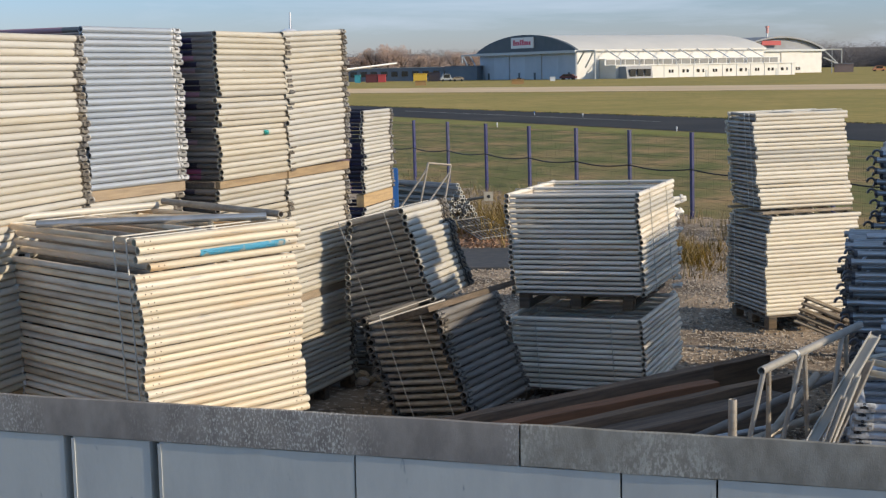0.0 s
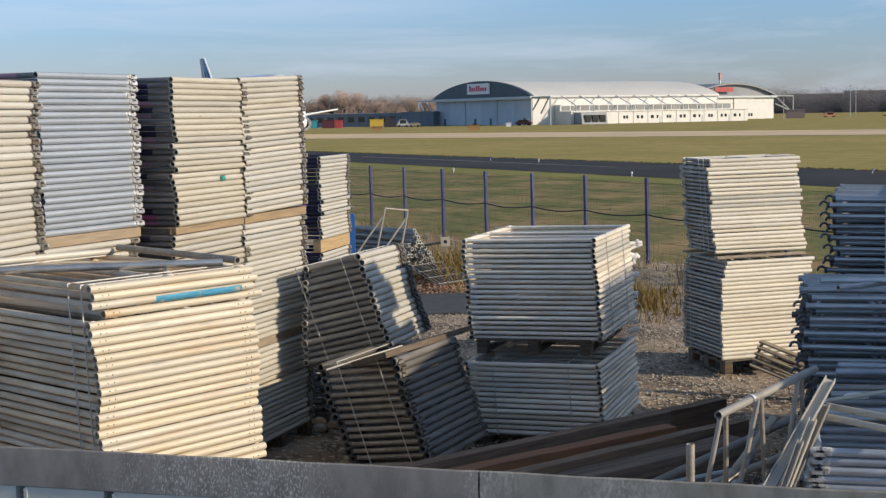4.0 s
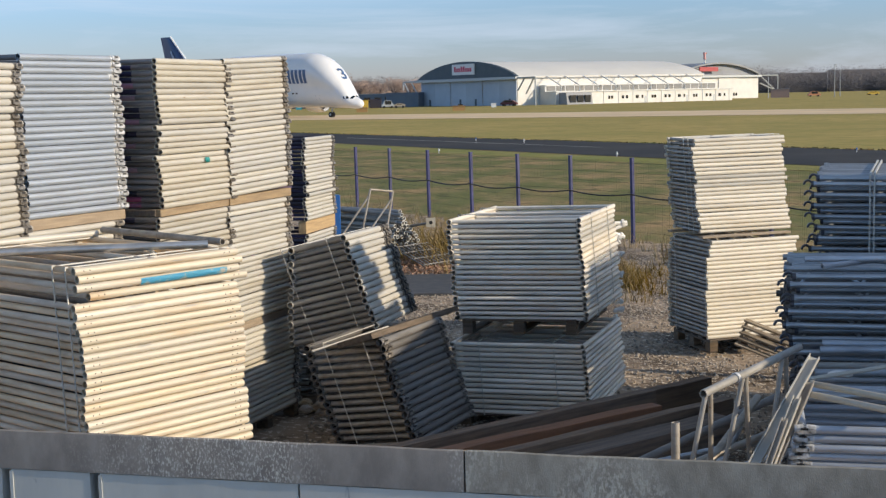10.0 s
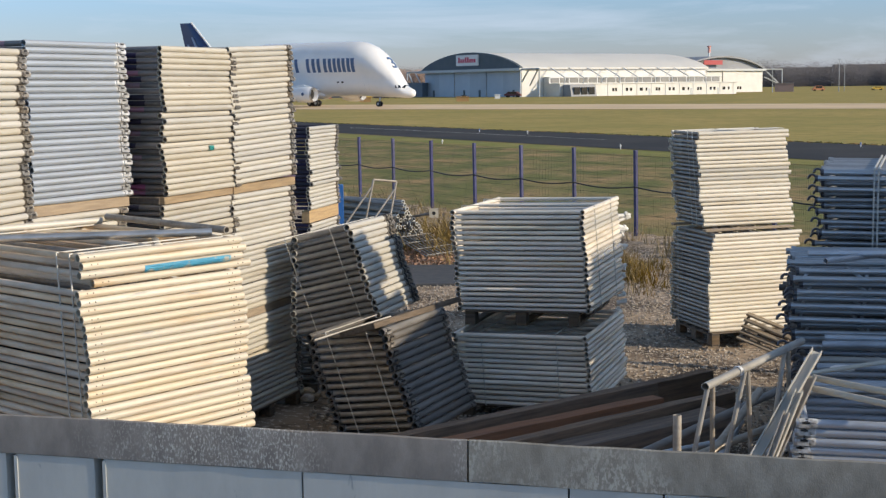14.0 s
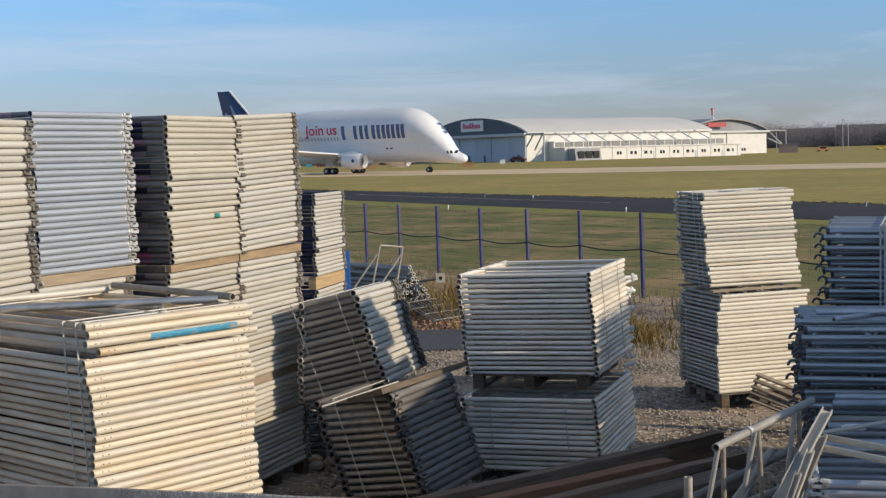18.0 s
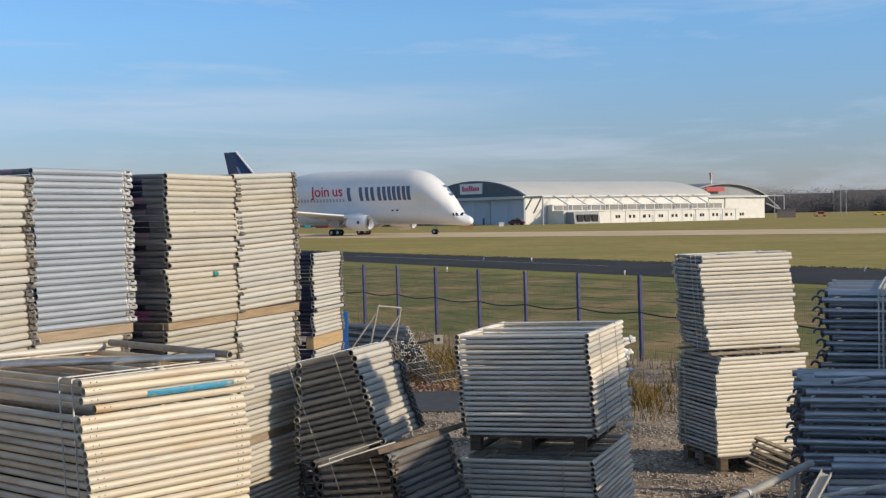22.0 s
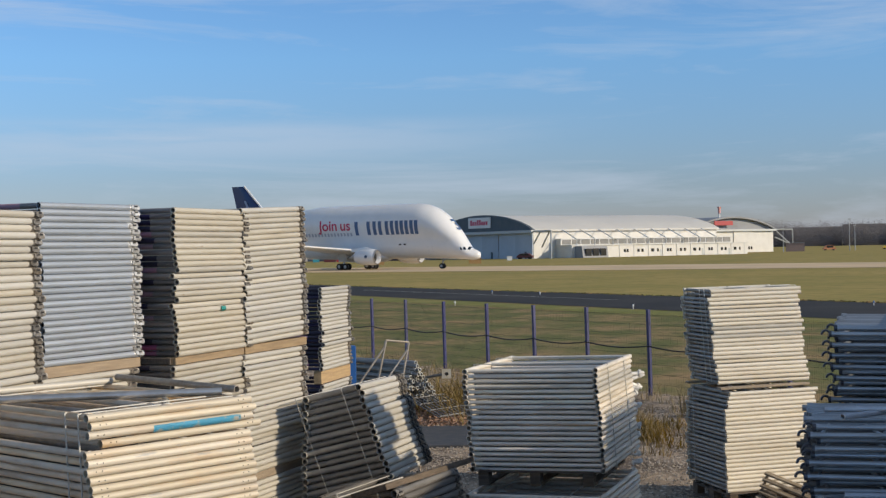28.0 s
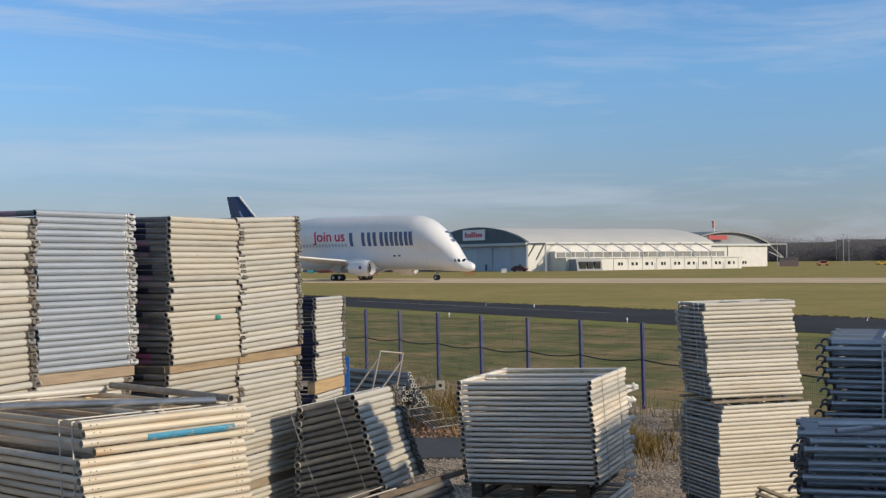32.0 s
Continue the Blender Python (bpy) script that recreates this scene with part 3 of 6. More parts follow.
for a, b in ((-3.4, -0.003), (0.003, 2.6)):
    bm = bmesh.new()
    n = 40
    prof = ((0, 0.0), (0.02, -0.002), (0.105, 0.0), (0.119, 0.002), (0.123, 0.006), (0.088, 0.10), (0.0, 0.10))
    rings = []
    for i in range(n + 1):
        x = a + (b - a) * i / n
        rings.append([(x, yy + 0.0025 * noise.noise(Vector((x * 6, zz * 9, 2))), 1.978 + zz + 0.003 * noise.noise(Vector((x * 5, 0, yy * 9)))) for zz, yy in prof])
    add_rings(bm, rings)
    part("coping", mesh_of("coping", bm, LICHENED if a == 0.003 else CONCRETE, 30), wall, label="stained concrete capping stone with pale lichen")
# the terrace on which the camera stands
bm = bmesh.new()
add_box(bm, -6, 6, -8, -0.2, 0, 1.45)
thing("terrace", pose(0.08, 3.76, 0, 0, 0, -14.9) @ pose(0, 0.16, 0), "raised concrete terrace behind the parapet wall", "terrace", me=mesh_of("terrace", bm, PAVING, 0), kind="structure")


# unseen block wall added to shade the near yard; its taller end shapes shadows
bm = bmesh.new()
for k in range(19):
    add_box(bm, 0, 0.22, (3.22 if k > 14 else 0.0) + 0.08 * (k % 2), (3.56 if k > 15 else 3.85) + 0.14 * (k % 2) + 0.05 * math.sin(k * 1.9), -0.1 + 0.24 * k, 0.135 + 0.24 * k)
thing("wall_yard", pose(5.75, 6.7, 0), "unseen block wall added to shade the near yard", "wall", me=mesh_of("wall_yard", bm, CONCRETE, 0), kind="structure")


# ---- scaffold frames in stacks ----
R = 0.0240          # radius of a scaffold tube
PITCH = 0.0485
MESHES = {}


def stile_mesh(a, mat, style, R=R):
    """One long tube of a frame along x, with the fittings at its ends."""
    key = ("stile", round(a, 3), mat.name, style, R)
    if key not in MESHES:
        bm = bmesh.new()
        add_tube(bm, (0, 0, 0), (a, 0, 0), R, 14)
        if "collar" in style:
            for x, d in ((a - 0.012, -1), (0.012, 1))[:2 if "bothends" in style else 1]:
                add_rings(bm, [ring((x + d * xx, 0, 0), (0, 1, 0), (0, 0, 1), r, 10) for xx, r in ((0, R), (0, R * 1.10), (0.034, R * 1.10), (0.034, R * 1.01), (0.052, R * 1.01), (0.052, R * 1.13), (0.094, R * 1.13), (0.104, R))], 1, False)
                add_rings(bm, [ring((x + d * xx, 0, 0), (0, 1, 0), (0, 0, 1), R * 1.03, 10) for xx in (0.0355, 0.0505)], 2, False)
                # wedge lug, with the gap under its head
                for x0, x1, z0, z1, mi in ((0.004, 0.076, -0.017, 0.003, 1), (0.020, 0.060, 0.005, 0.015, 2), (0.066, 0.094, -0.012, 0.017, 1)):
                    lo, hi = sorted((x + d * x0, x + d * x1))
                    add_box(bm, lo, hi, -R * (1.42 if mi == 1 else 1.22), -R * 0.6, z0, z1, mi)
        if "darkend" in style:
            for k in range(5):
                x = a - 0.21 + 0.045 * k
                add_rings(bm, [ring((xx, 0, 0.004 * (k % 2)), (0, 1, 0), (0, 0, 1), q, 8) for xx, q in ((x, R), (x, R * 1.25), (x + 0.024, R * 1.34), (x + 0.024, R))], 1 if k % 2 == 0 else 2, False)
        if "holes" in style:
            for x in (0.055, 0.095, a - 0.07, a - 0.11):
                add_rings(bm, [ring((x, -R * 1.03, 0.004), (1, 0, 0), (0, 0, 1), 0.004, 6), ring((x, -R * 0.9, 0.004), (1, 0, 0), (0, 0, 1), 0.004, 6)], 2)
        if "red" in style or "navy" in style:
            add_rings(bm, [ring((xx, 0, 0), (0, 1, 0), (0, 0, 1), R * 1.012, 14) for xx in (a * 0.17, a * 0.42)], 3, False)
        MESHES[key] = mesh_of("stile", bm, [mat, CLIP if mat in (ALU, BLUEGREY, PALEBLUE) else RUSTCLIP, DARK, PINK if "red" in style else NAVYPAINT])
    return MESHES[key]


def rail_mesh(b, mat, paint, R=R, thin=0.88):
    """One cross rail of a frame along y, welded between its two long tubes."""
    key = ("rail", round(b, 3), mat.name, paint, R, thin)
    if key not in MESHES:
        bm = bmesh.new()
        r = R * thin
        add_rings(bm, [ring((0, y, 0), (1, 0, 0), (0, 0, 1), q, 12) for y, q in ((R * 0.6, r * 1.25), (R * 0.6 + 0.02, r), (b - R * 0.6 - 0.02, r), (b - R * 0.6, r * 1.25))], 0)
        if paint:
            add_rings(bm, [ring((0, y, 0), (1, 0, 0), (0, 0, 1), r * 1.02, 12) for y in ((0, 0), (b * 0.135, b * 0.60), (b * 0.15, b * 0.60), (b * 0.12, b * 0.60))[paint]], 1, False)
        MESHES[key] = mesh_of("rail", bm, [mat, PINK if paint == 1 else NAVYPAINT])
    return MESHES[key]


def brace_mesh(a, b, mat):
    key = ("brace", round(a, 3), round(b, 3), mat.name)
    if key not in MESHES:
        bm = bmesh.new()
        add_rod(bm, (a * 0.5, 0.02, 0), (a - 0.06, b * 0.5, 0), R * 0.6, 8)
        add_rod(bm, (a - 0.06, b * 0.5, 0), (a * 0.5, b - 0.02, 0), R * 0.6, 8)
        MESHES[key] = mesh_of("brace", bm, mat)
    return MESHES[key]


def stack(label, m, a, b, n, mat, style="collar", rails=3, pitch=PITCH, shear=(0.0, 0.0), jitter=0.006, seed=1, straps=(), group="stacks of scaffold frames", odd=(), second=None, fan=0.0, rail_mat=None, R=R, thin=0.88, double=0.0, taper=0.0):
    """A bundle of n scaffold frames laid flat on one another. m: pose of its lower near corner; x along the long tubes, y along the rails."""
    r = random.Random(seed)
    root = thing("frame_stack", m, label, "scaffolding", group)
    width = b
    wob = r.uniform(0, 6)
    for i in range(n):
        mt = second if second and r.random() < 0.3 else mat
        b = width * (1 + taper * (0.5 - i / n))
        dx = shear[0] * i * pitch + r.gauss(0, jitter) + 0.012 * math.sin(i * 0.55 + wob)
        dy = shear[1] * i * pitch + r.gauss(0, jitter * 0.7)
        spin = r.gauss(0, 0.25)
        lift = 0.0
        for k, ox, oy, oz, os in odd:
            if k == i:
                dx, dy, lift, spin = dx + ox, dy + oy, oz, spin + os
        paint = r.choice((0, 1, 1, 1, 2, 3, 2, 0)) if "painted" in style else 0
        fr = part("scaffold_frame", rail_mesh(b, rail_mat or mt, paint, R, thin), root, pose(dx, dy, R + i * pitch + lift, 0, fan * (i / n - 0.5), spin) @ pose(0.045, 0, 0))
        for k in range(1, rails):
            part("rail", rail_mesh(b, rail_mat or mt, 0, R, thin), fr, pose((a - 0.09) * k / (rails - 1), 0, 0))
        if "brace" in style:
            part("brace", brace_mesh(a, b, mt), fr, pose(-0.045, 0, 0))
        st = stile_mesh(a, mt, style, R)
        part("stile", st, fr, pose(-0.045, 0, 0, r.uniform(-12, 12)))
        part("stile", st, fr, pose(-0.045, b, 0, 180 + r.uniform(-12, 12)))
        # rails added behind the gaps, coloured dark to stand for the shade inside
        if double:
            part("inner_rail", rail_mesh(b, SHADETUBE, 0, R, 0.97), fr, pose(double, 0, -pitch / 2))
    h = n * pitch + 0.006
    for side, s in straps:          # thin steel bands round the bundle
        bm = bmesh.new()
        o = R + 0.016
        sx_, sy_ = shear[0] * h, shear[1] * h
        if side == "x":             # band across a place along x, seen on the near long face
            q = [(s, -o + 0.012, 0), (s + sx_, -o + 0.012 + sy_, h), (s + sx_, b + o + sy_, h), (s, b + o, 0)]
        else:
            near = 0.045 - R * thin - 0.012
            q = [(near, s, 0), (near + sx_, s + sy_, h), (a + o + sx_, s + sy_, h), (a + o, s, 0)]
        for p0, p1 in zip(q, q[1:] + q[:1]):
            add_rod(bm, p0, p1, 0.0052, 4)
        part("strap", mesh_of("strap", bm, STRAP, 0), root, label="thin steel band")
    return root


def pallet(m, a, b, mat, label, h=0.14):
    root = thing("pallet", m, label, "pallet", "pallets under the stacks")
    slat = box_mesh("slat", a, 0.095, 0.019, mat, 0.003)
    n = max(4, int(b / 0.19))
    for i in range(n):
        part("slat", slat, root, pose(0, i * (b - 0.095) / (n - 1), h - 0.019))
    block = box_mesh("block", 0.10, 0.12, h - 0.06, mat, 0.004)
    board = box_mesh("bearer_board", 0.10, b, 0.0215, mat, 0.003)
    for i in range(3):
        x = i * (a - 0.10) / 2
        part("bearer_board", board, root, pose(x, 0, h - 0.041))
        part("bottom_board", board, root, pose(x, 0, 0.0))
        for j in range(3):
            part("block", block, root, pose(x, j * (b - 0.12) / 2, 0.0205))
    return root


def bearers(m, a, b, h, mat, label, cross=False):
    """Timber planks laid between two tiers; they run along x."""
    root = thing("timber_bearer", m, label, "timber", "timber bearers between tiers")
    for i, y in enumerate([0.0, b - 0.1]):
        me = box_mesh("plank", a, 0.10, h, mat, 0.005)
        part("plank", me, root, pose(0, y, 0))
    if cross:
        part("cross_plank", box_mesh("cross_plank", 0.09, b - 0.1, h - 0.004, OLDTIMBER, 0.006), root, pose(-0.012, 0.045, 0.002), "dark wet plank end")
    return root


# row of four tall columns, three tiers each
for nm, x, y, yaw, top, mat, second, style, kk in (
        ("pale", -3.12, 8.20, 74.5, 3.39, PALE, CREAM, "collar", 3),
        ("aluminium", -2.95, 9.90, 62.5, 3.475, ALU, None, "collar painted", 5),
        ("cream", -2.17, 10.93, 69.3, 3.455, CREAM, PALE, "collar painted", 7),
        ("cream", -1.76, 11.97, 69.6, 3.47, PALE, CREAM, "collar", 9)):
    a = 1.22 if nm != "aluminium" else 1.10
    z1 = top - 25 * PITCH
    zz = [(0.16, 18), (1.11, 22), (z1, 25)]
    for tier, (z, n) in enumerate(zz):
        tmat, tsec = (mat, second) if tier == 2 or nm != "aluminium" else (CREAM, PALE)
        fan = 0.0
        ry = 0.0
        if kk == 9 and tier == 2:
            ry, fan = -1.6, -1.2
        lab = {"pale": "tall stack of pale galvanised scaffold frames", "aluminium": "tall stack of bright aluminium scaffold frames", "cream": "tall stack of cream weathered scaffold frames"}[nm] if tier == 2 else "lower tier of cream weathered scaffold frames on timber"
        # rail colour is darkened, partly for the shade between the columns
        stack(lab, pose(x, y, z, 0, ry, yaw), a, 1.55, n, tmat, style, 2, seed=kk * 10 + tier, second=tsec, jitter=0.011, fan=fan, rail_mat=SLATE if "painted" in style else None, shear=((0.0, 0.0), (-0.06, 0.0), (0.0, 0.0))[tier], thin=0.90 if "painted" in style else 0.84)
        if tier:
            h = z - (zz[tier - 1][0] + zz[tier - 1][1] * PITCH) - 0.004
            bearers(pose(x, y, zz[tier - 1][0] + zz[tier - 1][1] * PITCH + 0.002, 0, 0, yaw), a, 1.5, h, TIMBER, "sawn timber planks between two tiers of frames", "painted" in style)
        else:
            pallet(pose(x, y, 0.0, 0, 0, yaw), a, 1.5, OLDTIMBER, "old wooden pallet under a tall stack", 0.155)

# front stack, with frames askew at its top
FR = pose(-1.965, 7.555, 0.9695, 0, 0, 48.4)
# stained rails, also warmed and lightened to carry bounce light on the shaded face
stack("stack of cream scaffold frames with a blue paint mark", FR, 1.18, 1.64, 25, HOTCREAM, "holes brace", 3, seed=21, shear=(-0.045, 0.0), jitter=0.007, thin=0.87, double=0.25, rail_mat=RUSTBOUNCE, straps=(("y", 0.09), ("y", 0.22), ("y", 1.42)), second=None,
      odd=((24, -0.02, 0.0, 0.014, 0.5), (23, 0.01, 0.0, 0.014, -0.6), (22, -0.015, 0, 0.012, 0.2), (21, 0.085, 0, 0.006, 1.2)))
bm = bmesh.new()
add_rings(bm, [[Vector((0.42 + 0.082 * k + 0.012 * math.sin(k * 2.1), -(R + 0.0015) * math.cos(t), (R + 0.0015) * math.sin(t))) for t in [radians(-70 + 140 * q / 8) for q in range(9)] + [radians(70 - 140 * q / 8) for q in range(9)]] for k in range(9)], 0, False)
thing("paint_mark", FR @ pose(-0.03, -0.001, R + 22 * PITCH + 0.009), "streak of blue spray paint on one tube", "paint mark", me=mesh_of("paint_mark", bm, SPRAY, 60))
bearers(pose(-1.965, 7.555, 0.815, 0, 0, 48.4), 1.15, 1.55, 0.150, TIMBER, "timber planks under the front stack")
stack("lower tier of cream frames behind the wall", pose(-1.965, 7.555, 0.155, 0, 0, 48.4), 1.18, 1.64, 13, CREAM, "holes", 2, pitch=0.0505, seed=22)
pallet(pose(-1.965, 7.555, 0.0, 0, 0, 48.4), 1.15, 1.55, OLDTIMBER, "old wooden pallet under the front stack", 0.152)
# loose tube laid across the top of the front stack
for p, q, r, mat, lab in (
        ((-0.09, 0.98, 1.250), (1.04, 0.16, 1.246), R, BLUEGREY, "loose blue-grey scaffold tube lying on the front stack"),
        ((-0.02, 1.50, 1.244), (1.10, 1.42, 1.244), R * 0.95, PALE, "loose pale scaffold tube lying on the front stack"),
        ((1.12, 1.38, 1.270), (1.11, 0.10, 1.256), R * 0.95, DULLTUBE, "loose brownish scaffold tube lying on the front stack")):
    bm = bmesh.new()
    add_tube(bm, p, q, r, 12)
    thing("loose_tube", FR, lab, "tube", "loose tubes", me=mesh_of("loose_tube", bm, mat))

# dark stack at the far side of the front stack
stack("stack of dull blue-grey frames beside the front stack", pose(-4.05, 8.02, 1.12, 0, 0, 27), 1.22, 1.2, 19, PALEBLUE, "collar", 2, seed=31)
stack("lower tier of dull blue-grey frames", pose(-4.05, 8.02, 0.155, 0, 0, 27), 1.22, 1.2, 18, PALEBLUE, "collar", 2, pitch=0.0525, seed=32)
pallet(pose(-4.05, 8.02, 0.0, 0, 0, 27), 1.2, 1.15, OLDTIMBER, "old wooden pallet under a dull stack", 0.152)

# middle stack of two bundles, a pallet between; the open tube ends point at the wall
# front rails coloured extra pale to lift the shaded faces of both bundles
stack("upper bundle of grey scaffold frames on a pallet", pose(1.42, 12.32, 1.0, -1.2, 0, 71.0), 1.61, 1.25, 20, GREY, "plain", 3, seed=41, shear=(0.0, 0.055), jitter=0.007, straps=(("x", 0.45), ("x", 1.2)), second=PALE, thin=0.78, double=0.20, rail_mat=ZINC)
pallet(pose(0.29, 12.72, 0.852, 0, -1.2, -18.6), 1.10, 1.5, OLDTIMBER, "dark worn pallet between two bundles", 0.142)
stack("lower bundle of grey frames held by steel bands", pose(1.41, 12.12, 0.14, -1.0, 0, 70.4), 1.61, 1.25, 14, GREY, "plain", 3, seed=42, pitch=0.0495, shear=(0.0, 0.05), jitter=0.006, straps=(("y", 0.28), ("y", 1.0)), thin=0.86, double=0.20, rail_mat=LIFTEDZINC)
pallet(pose(0.25, 12.55, 0.0, 0, 0, -18.4), 1.15, 1.5, OLDTIMBER, "dark worn pallet on the gravel", 0.138)

# cream stack by the fence, two tiers on a pallet
# rails take a duller colour to carry the shade on the left face
stack("upper tier of cream frames with staggered ends", pose(3.20, 16.05, 1.403, 0, -0.8, 12.5), 1.17, 0.80, 23, IVORY, "plain", 3, seed=51, jitter=0.016, pitch=0.0492, straps=(("y", 0.16), ("y", 0.30)), second=PALE, shear=(0.0, 0.13), thin=0.80, double=0.12, rail_mat=DULLTUBE)
bearers(pose(3.19, 15.75, 1.374, 0, -0.8, 15.0), 1.16, 0.95, 0.028, TIMBER, "pale plank between two tiers")
stack("lower tier of cream frames strapped on a pallet", pose(3.20, 15.55, 0.215, 0, -0.8, 15.0), 1.12, 1.02, 24, IVORY, "plain", 3, seed=52, pitch=0.0482, jitter=0.007, thin=0.80, double=0.12, rail_mat=DULLTUBE, straps=(("y", 0.85),), odd=((20, 0.05, 0, 0, 0), (21, 0.05, 0, 0, 0), (22, 0.06, 0, 0, 0.5), (23, 0.06, 0, 0, 0)))
pallet(pose(3.24, 15.56, 0.05, 0, -0.8, 15.0), 1.08, 0.98, OLDTIMBER, "weathered pallet under the cream stack", 0.162)

# pale stack behind the tall columns
stack("far stack of pale frames, upper tier", pose(-1.51, 16.5, 1.62, 0, 0, 76), 1.15, 1.3, 21, PALE, "collar painted", 2, seed=61, jitter=0.012, rail_mat=NAVYPAINT, thin=0.8)
bearers(pose(-1.51, 16.5, 1.46, 0, 0, 76), 1.15, 1.25, 0.155, TIMBER, "pale plank in the far stack")
stack("far stack of pale frames, lower tier", pose(-1.51, 16.5, 0.155, 0, 0, 76), 1.15, 1.3, 26, PALE, "collar painted", 2, seed=62, pitch=0.0500, jitter=0.008, rail_mat=NAVYPAINT, thin=0.8)
pallet(pose(-1.51, 16.5, 0.0, 0, 0, 76), 1.1, 1.2, OLDTIMBER, "old pallet under the far stack", 0.152)

# two bundles that have slumped against each other
LU = tilted((0.30, 0.95, -0.01), (-0.23, 0.06, 0.97), (-0.513, 12.13, 1.02))
# rails coloured dark to carry the shade on the left face
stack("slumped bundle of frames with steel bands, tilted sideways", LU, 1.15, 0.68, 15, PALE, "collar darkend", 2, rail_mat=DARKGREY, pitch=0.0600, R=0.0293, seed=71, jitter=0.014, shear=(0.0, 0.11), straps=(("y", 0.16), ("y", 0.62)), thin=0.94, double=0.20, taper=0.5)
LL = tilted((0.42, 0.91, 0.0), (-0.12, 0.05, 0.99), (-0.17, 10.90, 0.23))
# long tubes coloured dark to carry the shade on this bundle
stack("leaning bundle of frames under the slumped one, tubes darkened for shade", LL, 1.20, 0.70, 15, SHADETUBE, "collar bothends", 2, rail_mat=DULLTUBE, thin=0.66, double=0.28, pitch=0.0615, R=0.0312, seed=72, jitter=0.010, shear=(0.0, 0.22), straps=(("y", 0.14), ("y", 0.52)))
bm = bmesh.new()
add_box(bm, -0.15, 1.62, -0.04, 0.30, 0, 0.05)
bmesh.ops.bevel(bm, geom=bm.edges[:], offset=0.004, segments=1, affect="EDGES")
thing("plank", tilted((0.42, 0.91, -0.02), (-0.28, 0.10, 0.95), (-0.46, 11.06, 1.13)), "old plank wedged between two slumped bundles", "plank", me=mesh_of("plank", bm, OLDTIMBER, 0))
bm = bmesh.new()
add_tube(bm, (-1.0, 11.05, 1.03), (-0.38, 11.50, 1.145), 0.010, 8)
thing("thin_rod", Matrix(), "thin bright steel rod under the slumped bundle", "rod", me=mesh_of("thin_rod", bm, WORNZINC))
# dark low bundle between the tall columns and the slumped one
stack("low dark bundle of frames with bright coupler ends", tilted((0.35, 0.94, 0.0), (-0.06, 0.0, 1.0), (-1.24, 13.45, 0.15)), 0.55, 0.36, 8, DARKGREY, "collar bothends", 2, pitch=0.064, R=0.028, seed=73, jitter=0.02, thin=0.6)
pallet(pose(-1.62, 13.5, 0.0, 0, 0, -15), 0.45, 0.55, OLDTIMBER, "broken pallet in the shade", 0.145)
for k in range(5):          # bright coupler ends beside the dark bundle
    bm = bmesh.new()
    add_rings(bm, [ring((0.03 * i, 0, 0.004 * (i % 2)), (0, 1, 0), (0, 0, 1), q, 8) for i, q in enumerate((0.012, 0.030, 0.030, 0.016, 0.026, 0.014))])
    thing("coupler", pose(-1.22 + 0.016 * k, 13.40 - 0.01 * k, 0.56 - 0.075 * k, 0, 10, 20 - 9 * k), "bright worn coupler at a tube end", "coupler", "bright couplers", me=mesh_of("coupler", bm, PIPEEND))
for k in range(9):
    bm = bmesh.new()
    bmesh.ops.create_icosphere(bm, subdivisions=2, radius=1)
    for v in bm.verts:
        v.co *= 1 + 0.25 * noise.noise(v.co * 1.7 + Vector((k, 0, 0)))
    thing("rubble", pose(-1.18 + rng.uniform(-0.10, 0.13), 13.15 + rng.uniform(-0.12, 0.12), rng.uniform(0.02, 0.12)) @ Matrix.Diagonal((0.07, 0.055, 0.045, 1)), "pale lump of rubble on the ground", "rubble", "rubble", me=mesh_of("rubble", bm, STONE, 0))

# teal paint mark on a tall stack
bm = bmesh.new()
add_rings(bm, [[Vector((0.07 * k, -(R + 0.0015) * math.cos(t), (R + 0.0015) * math.sin(t))) for t in [radians(-60 + 120 * q / 6) for q in range(7)] + [radians(60 - 120 * q / 6) for q in range(7)]] for k in range(2)], 0, False)
thing("paint_mark", pose(-2.17, 10.93, 3.455 - 25 * PITCH, 0, 0, 69.3) @ pose(0.70, -0.004, R + 7 * PITCH), "short teal paint mark on one tube", "paint mark", me=mesh_of("paint_mark", bm, TEAL, 60))


# ---- blue-grey frames and tubes at the camera's right ----
def hook_mesh(L, mat, claw=True, r=0.0215):
    key = ("hook", round(L, 3), mat.name, claw, r)
    if key not in MESHES:
        bm = bmesh.new()
        add_rings(bm, [ring((x, 0, 0), (0, 1, 0), (0, 0, 1), r, 12) for x in (0.03, L)])
        # hooked claw at the end
        if claw:
            ts = [radians(10 + 22 * i) for i in range(9)]
            add_rings(bm, [ring((0.004 + 0.032 * math.cos(t), 0, 0.032 * math.sin(t)), (math.cos(t), 0, math.sin(t)), (0, 1, 0), 0.0105, 6, 0.019) for t in ts], 1)
            add_rings(bm, [ring((x, 0, 0.0), (0, 1, 0), (0, 0, 1), q, 8) for x, q in ((0.025, 0.012), (0.03, 0.028), (0.05, 0.028), (0.06, 0.022))], 1)
        add_rings(bm, [ring((x, 0, 0), (0, 1, 0), (0, 0, 1), r * 1.2, 10) for x in (0.03, 0.07)])
        MESHES[key] = mesh_of("ledger", bm, [mat, HOOK])
    return MESHES[key]


